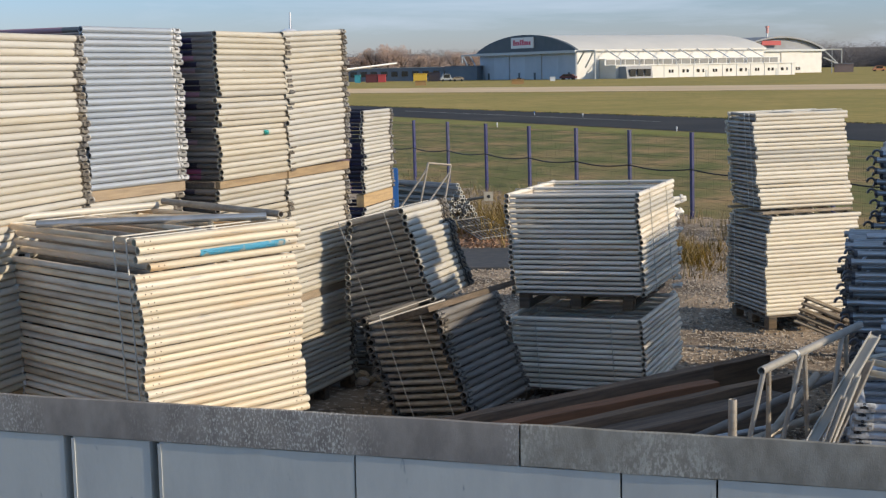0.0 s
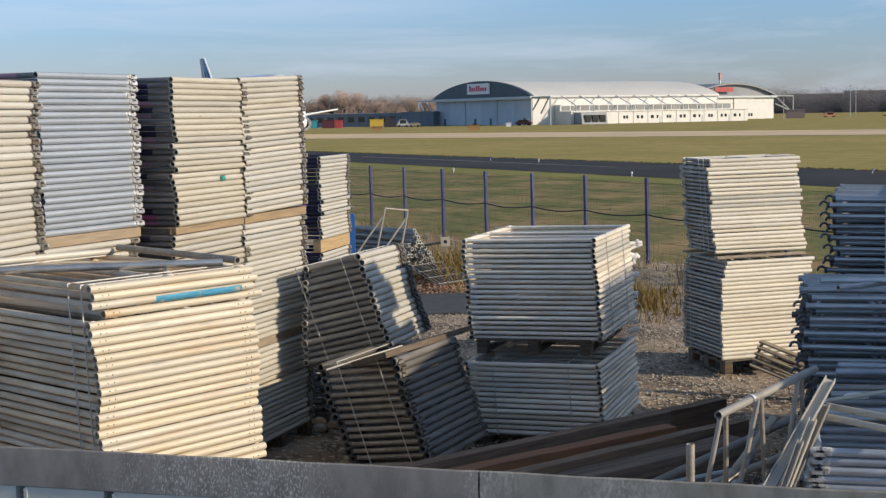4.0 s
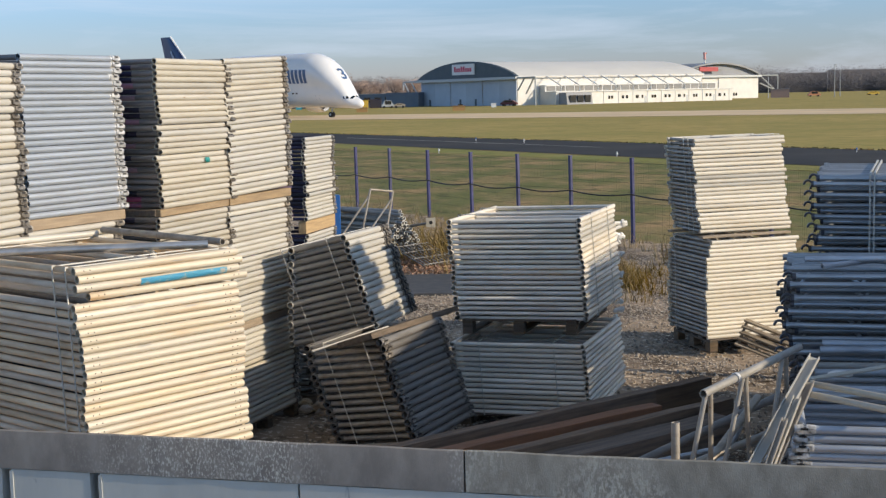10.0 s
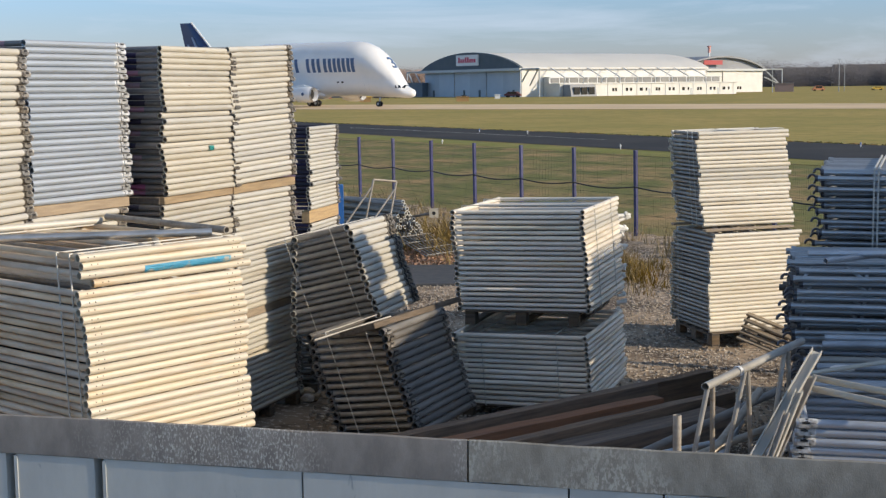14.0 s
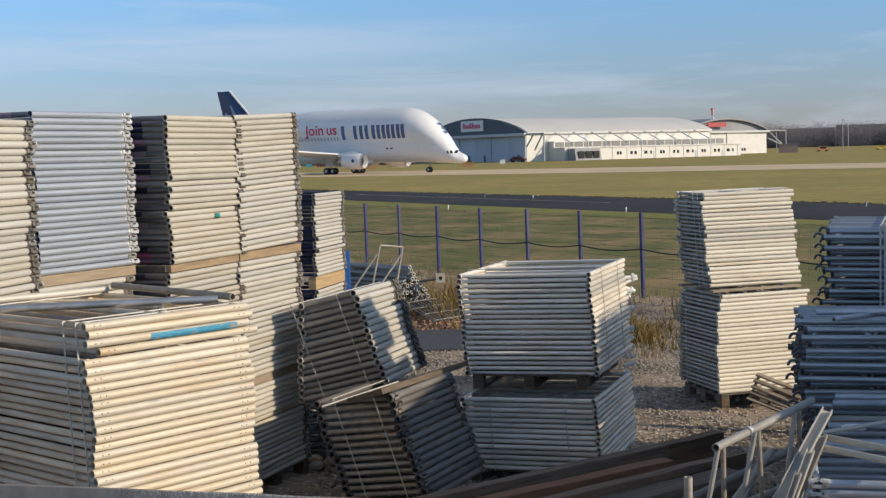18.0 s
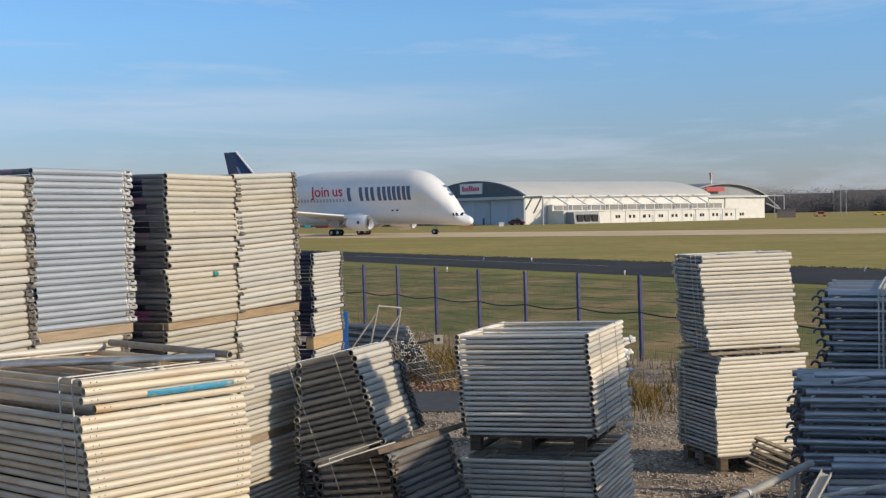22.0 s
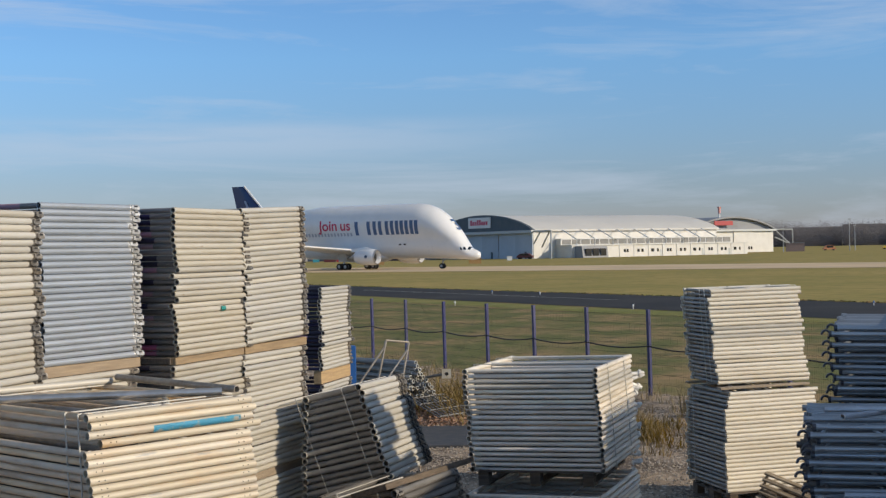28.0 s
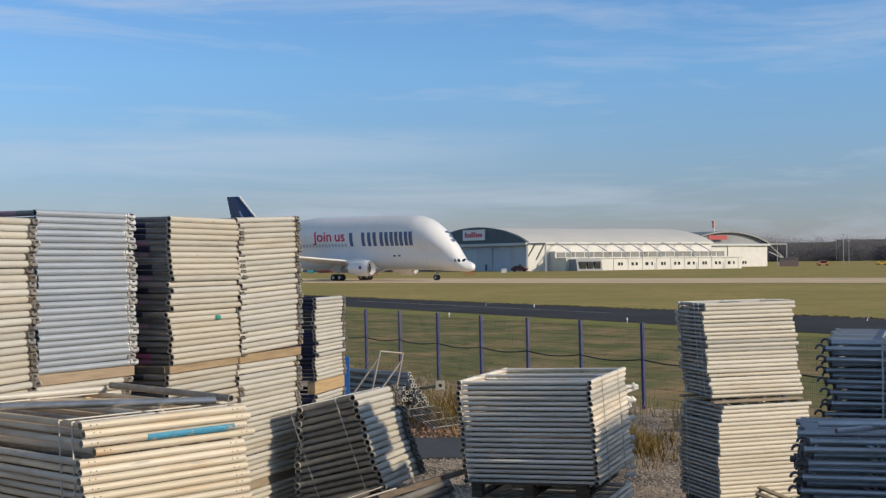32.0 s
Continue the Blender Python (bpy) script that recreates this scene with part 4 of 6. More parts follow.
def ledger_stack(label, m, L, depth, n, mat, pitch=0.096, seed=1, straps=(), fill=7):
    """Trussed ledgers laid flat: a near and a far tube with claws, set half a step apart, with a lacing between."""
    r = random.Random(seed)
    root = thing("ledger_stack", m, label, "scaffolding", "stacks of trussed ledgers")
    for i in range(n):
        dx = r.gauss(0, 0.02)
        bm = bmesh.new()
        zig = [(0.12 + 0.21 * k, depth * (k % 2), 0.006 * (k % 2)) for k in range(int((L - 0.2) / 0.21))]
        add_rings(bm, [ring(p, (1, 0, 0), (0, 0, 1), R * 0.5, 6) for p in zig])
        fr = part("lacing", mesh_of("lacing", bm, mat), root, pose(dx, r.gauss(0, 0.010), R + i * pitch, 0, r.gauss(0, 0.3), r.gauss(0, 0.5)))
        part("ledger", hook_mesh(L, mat), fr, pose(0, 0, 0, r.uniform(-25, 25)))
        part("ledger", hook_mesh(L, mat, True, 0.020), fr, pose(0.04, 0.07, pitch / 2, r.uniform(-15, 15)))
        # filling ledgers below the top layer take a darker colour for inner shade
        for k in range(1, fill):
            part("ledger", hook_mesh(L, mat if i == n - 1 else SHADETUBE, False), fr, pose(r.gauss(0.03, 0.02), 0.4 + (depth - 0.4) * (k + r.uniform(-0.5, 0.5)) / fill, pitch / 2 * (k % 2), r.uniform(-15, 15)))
    for s in straps:
        bm = bmesh.new()
        h = n * pitch + 0.02
        q = [(s, -R - 0.006, 0), (s, -R - 0.006, h), (s, depth + R, h), (s, depth + R, 0)]
        for p0, p1 in zip(q, q[1:] + q[:1]):
            add_rod(bm, p0, p1, 0.010, 4)
        part("strap", mesh_of("strap", bm, STRAP, 0), root, label="grey strap round the bundle")
    return root


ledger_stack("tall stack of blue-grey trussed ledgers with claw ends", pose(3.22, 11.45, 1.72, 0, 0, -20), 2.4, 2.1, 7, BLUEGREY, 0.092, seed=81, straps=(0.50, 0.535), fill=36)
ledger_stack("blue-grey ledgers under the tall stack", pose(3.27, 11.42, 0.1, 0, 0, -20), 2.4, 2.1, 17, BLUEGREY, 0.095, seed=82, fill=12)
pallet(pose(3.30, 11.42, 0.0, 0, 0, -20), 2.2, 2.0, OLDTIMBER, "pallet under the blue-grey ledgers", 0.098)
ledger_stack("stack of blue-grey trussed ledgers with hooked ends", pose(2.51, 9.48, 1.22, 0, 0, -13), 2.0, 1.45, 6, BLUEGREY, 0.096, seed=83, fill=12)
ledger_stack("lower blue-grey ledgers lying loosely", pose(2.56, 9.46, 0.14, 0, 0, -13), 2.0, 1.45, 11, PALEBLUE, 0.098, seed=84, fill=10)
pallet(pose(2.65, 9.46, 0.0, 0, 0, -13), 1.9, 1.4, OLDTIMBER, "pallet under the hooked ledgers", 0.138)
stack("bundle of blue-grey frames with coupler ends", pose(1.98, 7.32, 0.145, 0, 0, -13), 1.5, 1.0, 22, PALEBLUE, "collar bothends", 2, pitch=0.0505, seed=85, jitter=0.012)
pallet(pose(2.0, 7.34, 0.0, 0, 0, -13), 1.4, 0.95, OLDTIMBER, "pallet under the blue-grey bundle", 0.142)


def loose(name, p, q, r, mat, label, category="tube"):
    p, q = Vector(p), Vector(q)
    bm = bmesh.new()
    add_tube(bm, (0, 0, 0), q - p, r, 12)
    return thing(name, Matrix.Translation(p), label, category, "loose tubes", me=mesh_of(name, bm, mat))


# trestle rail with splayed legs
tr = thing("trestle", Matrix(), "steel trestle with a round top rail and splayed legs", "trestle")
A, B = Vector((1.51, 7.45, 1.41)), Vector((2.33, 8.46, 1.47))
bm = bmesh.new()
add_tube(bm, A, B, 0.024, 14)
part("top_rail", mesh_of("top_rail", bm, WORNZINC), tr)
for f, dx, dy in ((0.02, -0.28, -0.05), (0.07, 0.03, 0.10), (0.38, -0.30, -0.06), (0.41, 0.10, 0.12), (0.80, -0.20, -0.05), (0.84, 0.10, 0.15)):
    p = A.lerp(B, f)
    bm = bmesh.new()
    add_rod(bm, p - Vector((0, 0, 0.02)), (p.x + dx, p.y + dy, 0.0), 0.015, 10)
    part("leg", mesh_of("leg", bm, WORNZINC if dx < 0 else DULLTUBE), tr)
bm = bmesh.new()
p = A.lerp(B, 0.30)
add_rings(bm, [ring(p + (B - A).normalized() * k, (0.77, -0.63, 0), (0, 0, 1), r, 12) for k, r in ((0, 0.024), (0, 0.032), (0.03, 0.032), (0.03, 0.024))], 0, False)
part("collar", mesh_of("collar", bm, CLIP), tr)
loose("upright_tube", (1.34, 7.35, 0.0), (1.34, 7.37, 1.27), 0.024, DULLTUBE, "short upright steel tube behind the wall")
for p, q, r, mat, lab in (
        ((1.00, 8.20, 0.70), (2.30, 8.9, 1.05), 0.026, SHADETUBE, "loose blue-grey tube on the pile"),
        ((1.05, 7.75, 0.75), (2.35, 8.5, 0.98), 0.024, DULLTUBE, "loose grey tube on the pile"),
        ((1.15, 7.55, 0.78), (2.4, 8.1, 0.95), 0.024, BLUEGREY, "loose blue-grey tube on the pile"),
        ((1.10, 7.45, 0.70), (2.3, 8.3, 0.90), 0.024, DULLTUBE, "loose grey tube on the pile"),
        ((0.70, 8.4, 0.62), (2.2, 9.0, 0.72), 0.026, BLUEGREY, "long blue-grey tube low on the pile"),
        ((1.30, 7.60, 0.60), (2.1, 8.6, 1.12), 0.026, DULLTUBE, "grey tube leaning on the pile"),
        ((1.45, 7.70, 0.55), (2.0, 8.7, 0.9), 0.026, BLUEGREY, "blue-grey tube leaning on the pile"),
        ((2.19, 7.70, 1.40), (2.95, 6.60, 1.41), 0.019, CREAM, "pale tube lying across the bundle"),
        ((2.16, 7.59, 1.36), (2.9, 6.50, 1.37), 0.019, CREAM, "pale tube lying across the bundle"),
        ((2.24, 8.19, 1.31), (3.4, 8.19, 1.47), 0.014, PALE, "pale thin tube across the ledgers"),
        ((2.20, 8.0, 1.25), (3.2, 7.9, 1.27), 0.026, BLUEGREY, "blue-grey tube on the bundle"),
        ((2.25, 8.25, 1.20), (3.2, 8.2, 1.22), 0.026, BLUEGREY, "blue-grey tube on the bundle")):
    loose("loose_tube", p, q, r, mat, lab)
for k in range(9):
    y, z = 8.10 + 0.135 * k, 0.93 + 0.05 * k + 0.03 * (k % 2)
    loose("loose_tube", (2.28 + 0.055 * k, y + 0.12, z), (3.95, y - 0.16, z + 0.02 * (k % 2)), 0.026, PALEBLUE if k % 3 else DULLTUBE, "blue-grey tube lying on the loose ledgers")
# channel sections leaning to one side
for p, q, w, mat in (((1.55, 6.95, 0.90), (2.19, 7.64, 1.56), 0.06, PALE), ((1.85, 7.2, 1.05), (2.16, 7.62, 1.42), 0.05, DULLTUBE), ((1.72, 7.0, 0.95), (2.03, 7.41, 1.38), 0.045, PALE), ((1.66, 6.95, 0.85), (1.92, 7.25, 1.30), 0.035, DULLTUBE)):
    p, q = Vector(p), Vector(q)
    bm = bmesh.new()
    L = (q - p).length
    add_box(bm, 0, L, -w / 2, w / 2, 0, 0.006)
    add_box(bm, 0, L, -w / 2, -w / 2 + 0.006, 0.004, 0.035)
    add_box(bm, 0, L, w / 2 - 0.006, w / 2, 0.004, 0.035)
    thing("steel_channel", tilted(q - p, (-0.3, -0.8, 0.5), p), "pale steel channel leaning on the tubes", "steel channel", "steel channels", me=mesh_of("steel_channel", bm, mat, 0))

# brown timber beams
for k, (p, q, w, h, lab) in enumerate((
        ((-1.17, 8.98, 0.36), (1.76, 10.45, 0.57), 0.11, 0.20, "long dark brown timber beam on the pile"),
        ((0.52, 10.16, 0.39), (2.34, 11.14, 0.51), 0.12, 0.20, "long dark brown timber beam behind the pile"),
        ((-0.61, 8.58, 0.615), (1.73, 10.05, 0.675), 0.13, 0.065, "reddish brown board lying on the timber pile"),
        ((-0.86, 8.02, 0.47), (2.34, 10.34, 0.515), 0.10, 0.20, "greyish brown timber beam in the pile"),
        ((-0.30, 8.17, 0.345), (2.25, 9.93, 0.40), 0.24, 0.26, "heavy dark timber beam under the pile"),
        ((-0.50, 9.00, 0.12), (2.20, 10.60, 0.16), 0.35, 0.26, "dark timber beam at the bottom of the pile"))):
    p, q = Vector(p), Vector(q)
    bm = bmesh.new()
    L = (q - p).length
    n = 18
    add_rings(bm, [[(L * i / n, yy + 0.008 * noise.noise(Vector((i * 0.4, k, 0))), zz + 0.006 * noise.noise(Vector((i * 0.5, k, zz * 9)))) for yy, zz in ((0.004, 0), (w - 0.004, 0), (w, 0.004), (w, h - 0.004), (w - 0.004, h), (0.004, h), (0, h - 0.004), (0, 0.004))] for i in range(n + 1)])
    thing("timber_beam", tilted(q - p, (0, 0, 1), p), lab, "timber", "timber beams", me=mesh_of("timber_beam", bm, REDBOARD if k == 2 else BROWNBEAM, 30))
for x, y in ((0.55, 9.75), (2.0, 10.7)):
    thing("timber_block", pose(x, y, -0.01, 0, 0, 35), "rough timber block under the beams", "timber", "timber blocks", me=box_mesh("timber_block", 0.5, 0.9, 0.12, OLDTIMBER, 0.01))

# flat lattice panels leaning on the cream stack
for k in range(2):
    root = thing("lattice_panel", tilted((0.90, -0.30, -0.36), (0.25, 0.10, 1.0), (3.25 + 0.03 * k, 14.34 + 0.05 * k, 0.39)), "weathered steel lattice panel leaning on its edge", "scaffolding", "lattice panels")
    for i in range(5):
        bm = bmesh.new()
        add_rod(bm, (0, 0, 0.068 * i), (1.15, 0, 0.068 * i), 0.016, 8)
        part("bar", mesh_of("bar", bm, WORNBAR), root)
    for i in range(3):
        bm = bmesh.new()
        add_rod(bm, (0.03 + i * 0.5, 0.02, -0.01), (0.03 + i * 0.5, 0.02, 0.285), 0.009, 8)
        part("cross_bar", mesh_of("cross_bar", bm, WORNBAR), root)

# tube heap, propped frame and mesh sheet by the fence
for i in range(84):
    row = int((math.sqrt(8 * (83 - i) + 1) - 1) / 2)
    col = (83 - i) - row * (row + 1) // 2
    x, z = 0.078 * (col - row / 2) + rng.uniform(-0.02, 0.02), 0.98 - 0.068 * row + rng.uniform(-0.015, 0.015)
    p = Vector((-0.55 + x, 25.2 + rng.uniform(-0.12, 0.12), z))
    q = p + Vector((-1.5 + rng.uniform(-0.2, 0.2), 1.5, rng.uniform(-0.03, 0.12)))
    tube = loose("pile_tube", p, q, 0.036, DARKGREY if i % 4 else DULLTUBE, "steel tube in a heap, its cut end pale")
    d_ = (q - p).normalized()
    uu = d_.orthogonal().normalized()
    bm = bmesh.new()
    add_rings(bm, [ring(d_ * k, uu, d_.cross(uu), r, 12) for k, r in ((0.012, 0.0385), (-0.004, 0.0385), (-0.004, 0.027), (0.012, 0.027))], 0, False)
    part("tube_rim", mesh_of("tube_rim", bm, PIPEEND), tube)
fr = thing("propped_ladder_frame", Matrix(), "bare steel ladder frame propped on the tube heap", "frame")
P4 = {"bl": Vector((-1.22, 23.6, 0.60)), "br": Vector((-0.80, 23.9, 0.60)), "tl": Vector((-1.03, 23.75, 1.50)), "tr": Vector((-0.64, 24.05, 1.44))}
for a, b, nm in (("bl", "tl", "upright"), ("br", "tr", "upright"), ("tl", "tr", "top_tube")):
    bm = bmesh.new()
    add_rod(bm, P4[a], P4[b], 0.020, 8)
    part(nm, mesh_of(nm, bm, DULLTUBE), fr)
for a, b in ((Vector((-1.66, 23.5, 0.55)), P4["tl"].lerp(P4["bl"], 0.12)), (Vector((-1.22, 23.8, 0.55)), P4["tr"].lerp(P4["br"], 0.15))):
    bm = bmesh.new()
    add_rod(bm, a, b, 0.017, 8)
    part("brace", mesh_of("brace", bm, DULLTUBE), fr)
for k in range(9):
    loose("long_tube", (-2.1 + 0.05 * k, 24.2 + 0.14 * k, 0.18 + 0.09 * (k % 5)), (-0.75 + 0.05 * k, 25.2 + 0.1 * k, 0.30 + 0.09 * (k % 5)), 0.037, DARKGREY if k % 2 else GREY, "long steel tube lying on the heap")
ms = thing("mesh_sheet", pose(-0.12, 24.0, 0.10, 12, -3, 30), "dark welded mesh sheet lying tilted on the gravel", "mesh sheet")
for i in range(10):
    bm = bmesh.new()
    add_rod(bm, (0.08 * i, 0, 0), (0.08 * i, 1.1, 0), 0.012, 6)
    part("wire", mesh_of("wire", bm, DARKGREY, 0), ms)
for j in range(4):
    bm = bmesh.new()
    add_rod(bm, (0, 0.36 * j, 0.02), (0.72, 0.36 * j, 0.02), 0.012, 6)
    part("cross_wire", mesh_of("cross_wire", bm, DARKGREY, 0), ms)
jack = thing("base_jack", pose(0.02, 25.0, 0.78), "pale square base plate with a round hole, on its stem", "base plate")
bm = bmesh.new()
add_box(bm, -0.085, 0.085, 0, 0.02, -0.085, 0.085)
part("plate", mesh_of("plate", bm, CREAM, 0), jack)
bm = bmesh.new()
add_rings(bm, [ring((0, -0.004, 0), (1, 0, 0), (0, 0, 1), 0.034, 10), ring((0, 0.01, 0), (1, 0, 0), (0, 0, 1), 0.034, 10)])
part("hole", mesh_of("hole", bm, DARK, 0), jack)
bm = bmesh.new()
add_rod(bm, (0, 0.02, 0), (-0.9, 0.9, -0.22), 0.025, 10)
part("stem", mesh_of("stem", bm, DARKGREY), jack)

# couplers on the far tube ends of the middle stack, coloured white for sunlight
for k in range(15):
    z = 1.76 - 0.05 * k if k < 5 else 1.45 - 0.075 * (k - 5)
    bm = bmesh.new()
    L = rng.uniform(0.03, 0.11) if k > 2 else 0.14
    add_rod(bm, (0, 0, 0), (L, 0.03, rng.uniform(-0.02, 0.03)), rng.uniform(0.014, 0.026), 8)
    add_rings(bm, [ring((L * 0.6 + x, 0.02, 0), (0, 1, 0), (0, 0, 1), r, 8) for x, r in ((0, 0.012), (0, 0.032), (0.025, 0.032), (0.025, 0.012))])
    thing("white_coupler", pose(1.90 + 0.012 * math.sin(k * 1.7), 13.90, z, 0, rng.uniform(-25, 25), rng.uniform(-25, 25)), "coupler on a far tube end, coloured white for sunlight", "coupler", "white couplers", me=mesh_of("white_coupler", bm, BRIGHTWHITE))

bm = bmesh.new()
add_rings(bm, [ring((0.03 * k, 0, 0.003 * math.sin(k * 3)), (0, 1, 0), (0, 0, 1), q, 10, q * 0.75) for k, q in enumerate((0.012, 0.026, 0.03, 0.028, 0.03, 0.022))])
thing("plastic_scrap", pose(2.49, 8.38, 1.31, 0, 0, -8), "crumpled scrap of white plastic on the ledgers", "scrap", me=mesh_of("plastic_scrap", bm, BRIGHTWHITE))

for k, (p, q) in enumerate((((2.75, 9.42, 1.855), (3.35, 9.75, 1.865)), ((3.45, 9.30, 1.855), (3.02, 9.95, 1.865)), ((2.68, 9.62, 1.885), (3.6, 9.52, 1.885)))):
    loose("brace_tube", p, q, 0.021, PALEBLUE, "flat brace lying across the hooked ledgers")


# ---- airfield buildings ----
GA = Vector((25.6, 388.0))             # near corner of the great hangar
GU, GV = Vector((-0.51, 0.86)), Vector((0.86, 0.51))   # along its gable, along its side


def gpose(u, v, z=0.0):
    """x along the side, y along the gable, from the near corner."""
    p = GA + GU * u + GV * v
    m = Matrix(((GV.x, GU.x, 0, p.x), (GV.y, GU.y, 0, p.y), (0, 0, 1, z), (0, 0, 0, 1)))
    return m


W, EAVE, RISE, LONG = 54.0, 8.3, 4.8, 70.0
hangar = thing("hangar", gpose(0, 0), "large arched aircraft hangar with pale blue doors and a cream side", "hangar")


def arch(y0, y1, z0, rise, n=20):
    return [(y0 + (y1 - y0) * i / n, z0 + rise * (1 - (2 * i / n - 1) ** 2) ** 0.85) for i in range(n + 1)]


bm = bmesh.new()
ar = arch(-0.8, W + 0.8, EAVE, RISE)
outer = [(y, z) for y, z in ar] + [(y, z - 0.5) for y, z in ar[::-1]]
add_rings(bm, [[(x, y, z) for y, z in outer] for x in (0.4, LONG)])
part("roof", mesh_of("roof", bm, HANGARROOF, 20), hangar)
bm = bmesh.new()
ar = arch(-0.8, W + 0.8, EAVE + 0.0, RISE + 0.15)
add_rings(bm, [[(x, y, z) for y, z in [(-0.8, EAVE - 0.5)] + ar + [(W + 0.8, EAVE - 0.5)]] for x in (-0.6, 0.38)])
part("gable", mesh_of("gable", bm, HANGARDARK, 0), hangar, label="dark slate arched gable")
bm = bmesh.new()
add_box(bm, -1.4, 0.3, -1.5, W + 1.5, EAVE - 0.9, EAVE - 0.1)
part("door_track", mesh_of("door_track", bm, STEELWORK, 0), hangar)
for i in range(6):
    bm = bmesh.new()
    w = W / 6
    add_box(bm, 0.0 + 0.25 * (i % 2), 0.3 + 0.25 * (i % 2), i * w + 0.08, (i + 1) * w - 0.08, 0, EAVE - 0.95)
    d = part("door", mesh_of("door", bm, HANGARDOOR, 0), hangar)
    if i in (0, 2, 3, 5):
        bm = bmesh.new()
        add_box(bm, -0.08 + 0.25 * (i % 2), 0.02 + 0.25 * (i % 2), i * w + 3, i * w + 4.0, 0.0, 2.0)
        part("wicket_door", mesh_of("wicket_door", bm, HANGARDARK, 0), d)
bm = bmesh.new()
add_box(bm, 0.4, LONG, 0.0, 0.4, 0, EAVE - 0.2)
part("side_wall", mesh_of("side_wall", bm, HANGARWHITE, 0), hangar)
bm = bmesh.new()
add_box(bm, LONG - 0.4, LONG, 0, W, 0, EAVE)
part("end_wall", mesh_of("end_wall", bm, HANGARWHITE, 0), hangar)
# sign over the doors, with plain bars for its lettering
bm = bmesh.new()
add_box(bm, -0.95, -0.62, W / 2 - 6.2, W / 2 + 6.2, EAVE + 1.0, EAVE + 4.2)
sgn = part("sign", mesh_of("sign", bm, SIGNWHITE, 0), hangar, label="white sign panel with red lettering bars")
for k in range(8):
    bm = bmesh.new()
    y = W / 2 + 4.9 - k * 1.25
    add_box(bm, -1.0, -0.96, y - 0.95, y, EAVE + 1.9, EAVE + (3.5 if k in (0, 3, 4) else 3.0))
    part("lettering_bar", mesh_of("lettering_bar", bm, LOGORED, 0), sgn)
# outrigger frames at the eaves by the doors
for y, s in ((-1.0, -1), (W + 1.0, 1)):
    bm = bmesh.new()
    for a, b in (((-0.5, y, EAVE - 0.5), (-0.5, y + s * 9, EAVE - 0.5)), ((-0.5, y + s * 9, EAVE - 0.4), (-0.5, y + s * 9, EAVE - 3.0 if s > 0 else 0)), ((-0.5, y + s * 4, EAVE - 0.5), (-0.5, y + s * 0.5, EAVE - 4.0)), ((-0.5, y + s * 8.5, EAVE - 0.5), (-0.5, y + s * 4.5, EAVE - 5.0))):
        add_rod(bm, a, b, 0.25, 6)
    part("outrigger", mesh_of("outrigger", bm, STEELWORK, 0), hangar)
# lean-to annex with windows, and raking struts above it
annex = thing("annex", gpose(-8.0, 8), "low white annex with small windows along the hangar side", "building")
bm = bmesh.new()
add_box(bm, 0, LONG - 3, 0, 7.9, 0, 3.5)
part("wall", mesh_of("wall", bm, HANGARWHITE, 0), annex)
bm = bmesh.new()
add_box(bm, -0.3, LONG - 2.7, -0.3, 7.9, 3.5, 3.75)
part("roof", mesh_of("roof", bm, PALESTEEL, 0), annex)
for i in range(12):
    for dx, w in (((1.2, 0.8), (2.7, 0.8)), ((1.0, 1.1), (3.2, 0.6)), ((1.6, 0.7), (2.6, 0.7)))[i % 3]:
        if i < 2:
            continue
        bm = bmesh.new()
        add_box(bm, 6.3 + i * 5.4 + dx, 6.3 + i * 5.4 + dx + w, -0.06, 0.02, 1.35, 2.25)
        part("window", mesh_of("window", bm, GLASS, 0), annex)
for i in (4, 7, 9):
    bm = bmesh.new()
    add_box(bm, 10.6 + i * 5.4, 11.3 + i * 5.4, -0.05, 0.02, 0, 2.0)
    part("door", mesh_of("door", bm, STEELWORK, 0), annex)
for i in range(12):
    bm = bmesh.new()
    add_box(bm, 6.2 + i * 5.4, 6.45 + i * 5.4, -0.12, 0.02, 0, 3.5)
    part("downpipe", mesh_of("downpipe", bm, PALESTEEL, 0), annex)
for i in range(19):
    bm = bmesh.new()
    add_box(bm, 0.6 + i * 3.4, 3.6 + i * 3.4, 5.2, 5.4, 3.9, 5.3)
    part("clerestory_window", mesh_of("clerestory_window", bm, DULLPANE, 0), annex)
bm = bmesh.new()
add_box(bm, 0, LONG - 5, 5.3, 7.9, 3.7, 5.6)
part("upper_wall", mesh_of("upper_wall", bm, PALESTEEL, 0), annex)
for i in range(9):
    bm = bmesh.new()
    x = 2 + i * 6.6
    add_rod(bm, (x, 0.4, 5.4), (x, 7.6, EAVE), 0.16, 5)
    add_rod(bm, (x, 0.4, 3.6), (x, 0.4, 5.5), 0.16, 5)
    add_rod(bm, (x, 0.4, 5.4), (x + 6.6, 0.4, 5.4), 0.13, 5)
    part("strut", mesh_of("strut", bm, PALESTEEL, 0), annex)
# porch of the annex
porch = thing("porch", gpose(-12.0, 9), "small grey entrance porch with a sloping roof", "building")
bm = bmesh.new()
add_rings(bm, [[(x, 0, 0), (x, 4, 0), (x, 4, 3.3), (x, 0.6, 3.3)] for x in (0, 9)])
part("body", mesh_of("body", bm, GREYROOF, 0), porch)
for k in range(3):
    bm = bmesh.new()
    add_box(bm, 1 + k * 2.6, 3 + k * 2.6, -0.1, 0.3, 0.6, 2.6)
    part("window", mesh_of("window", bm, GLASS, 0), porch)

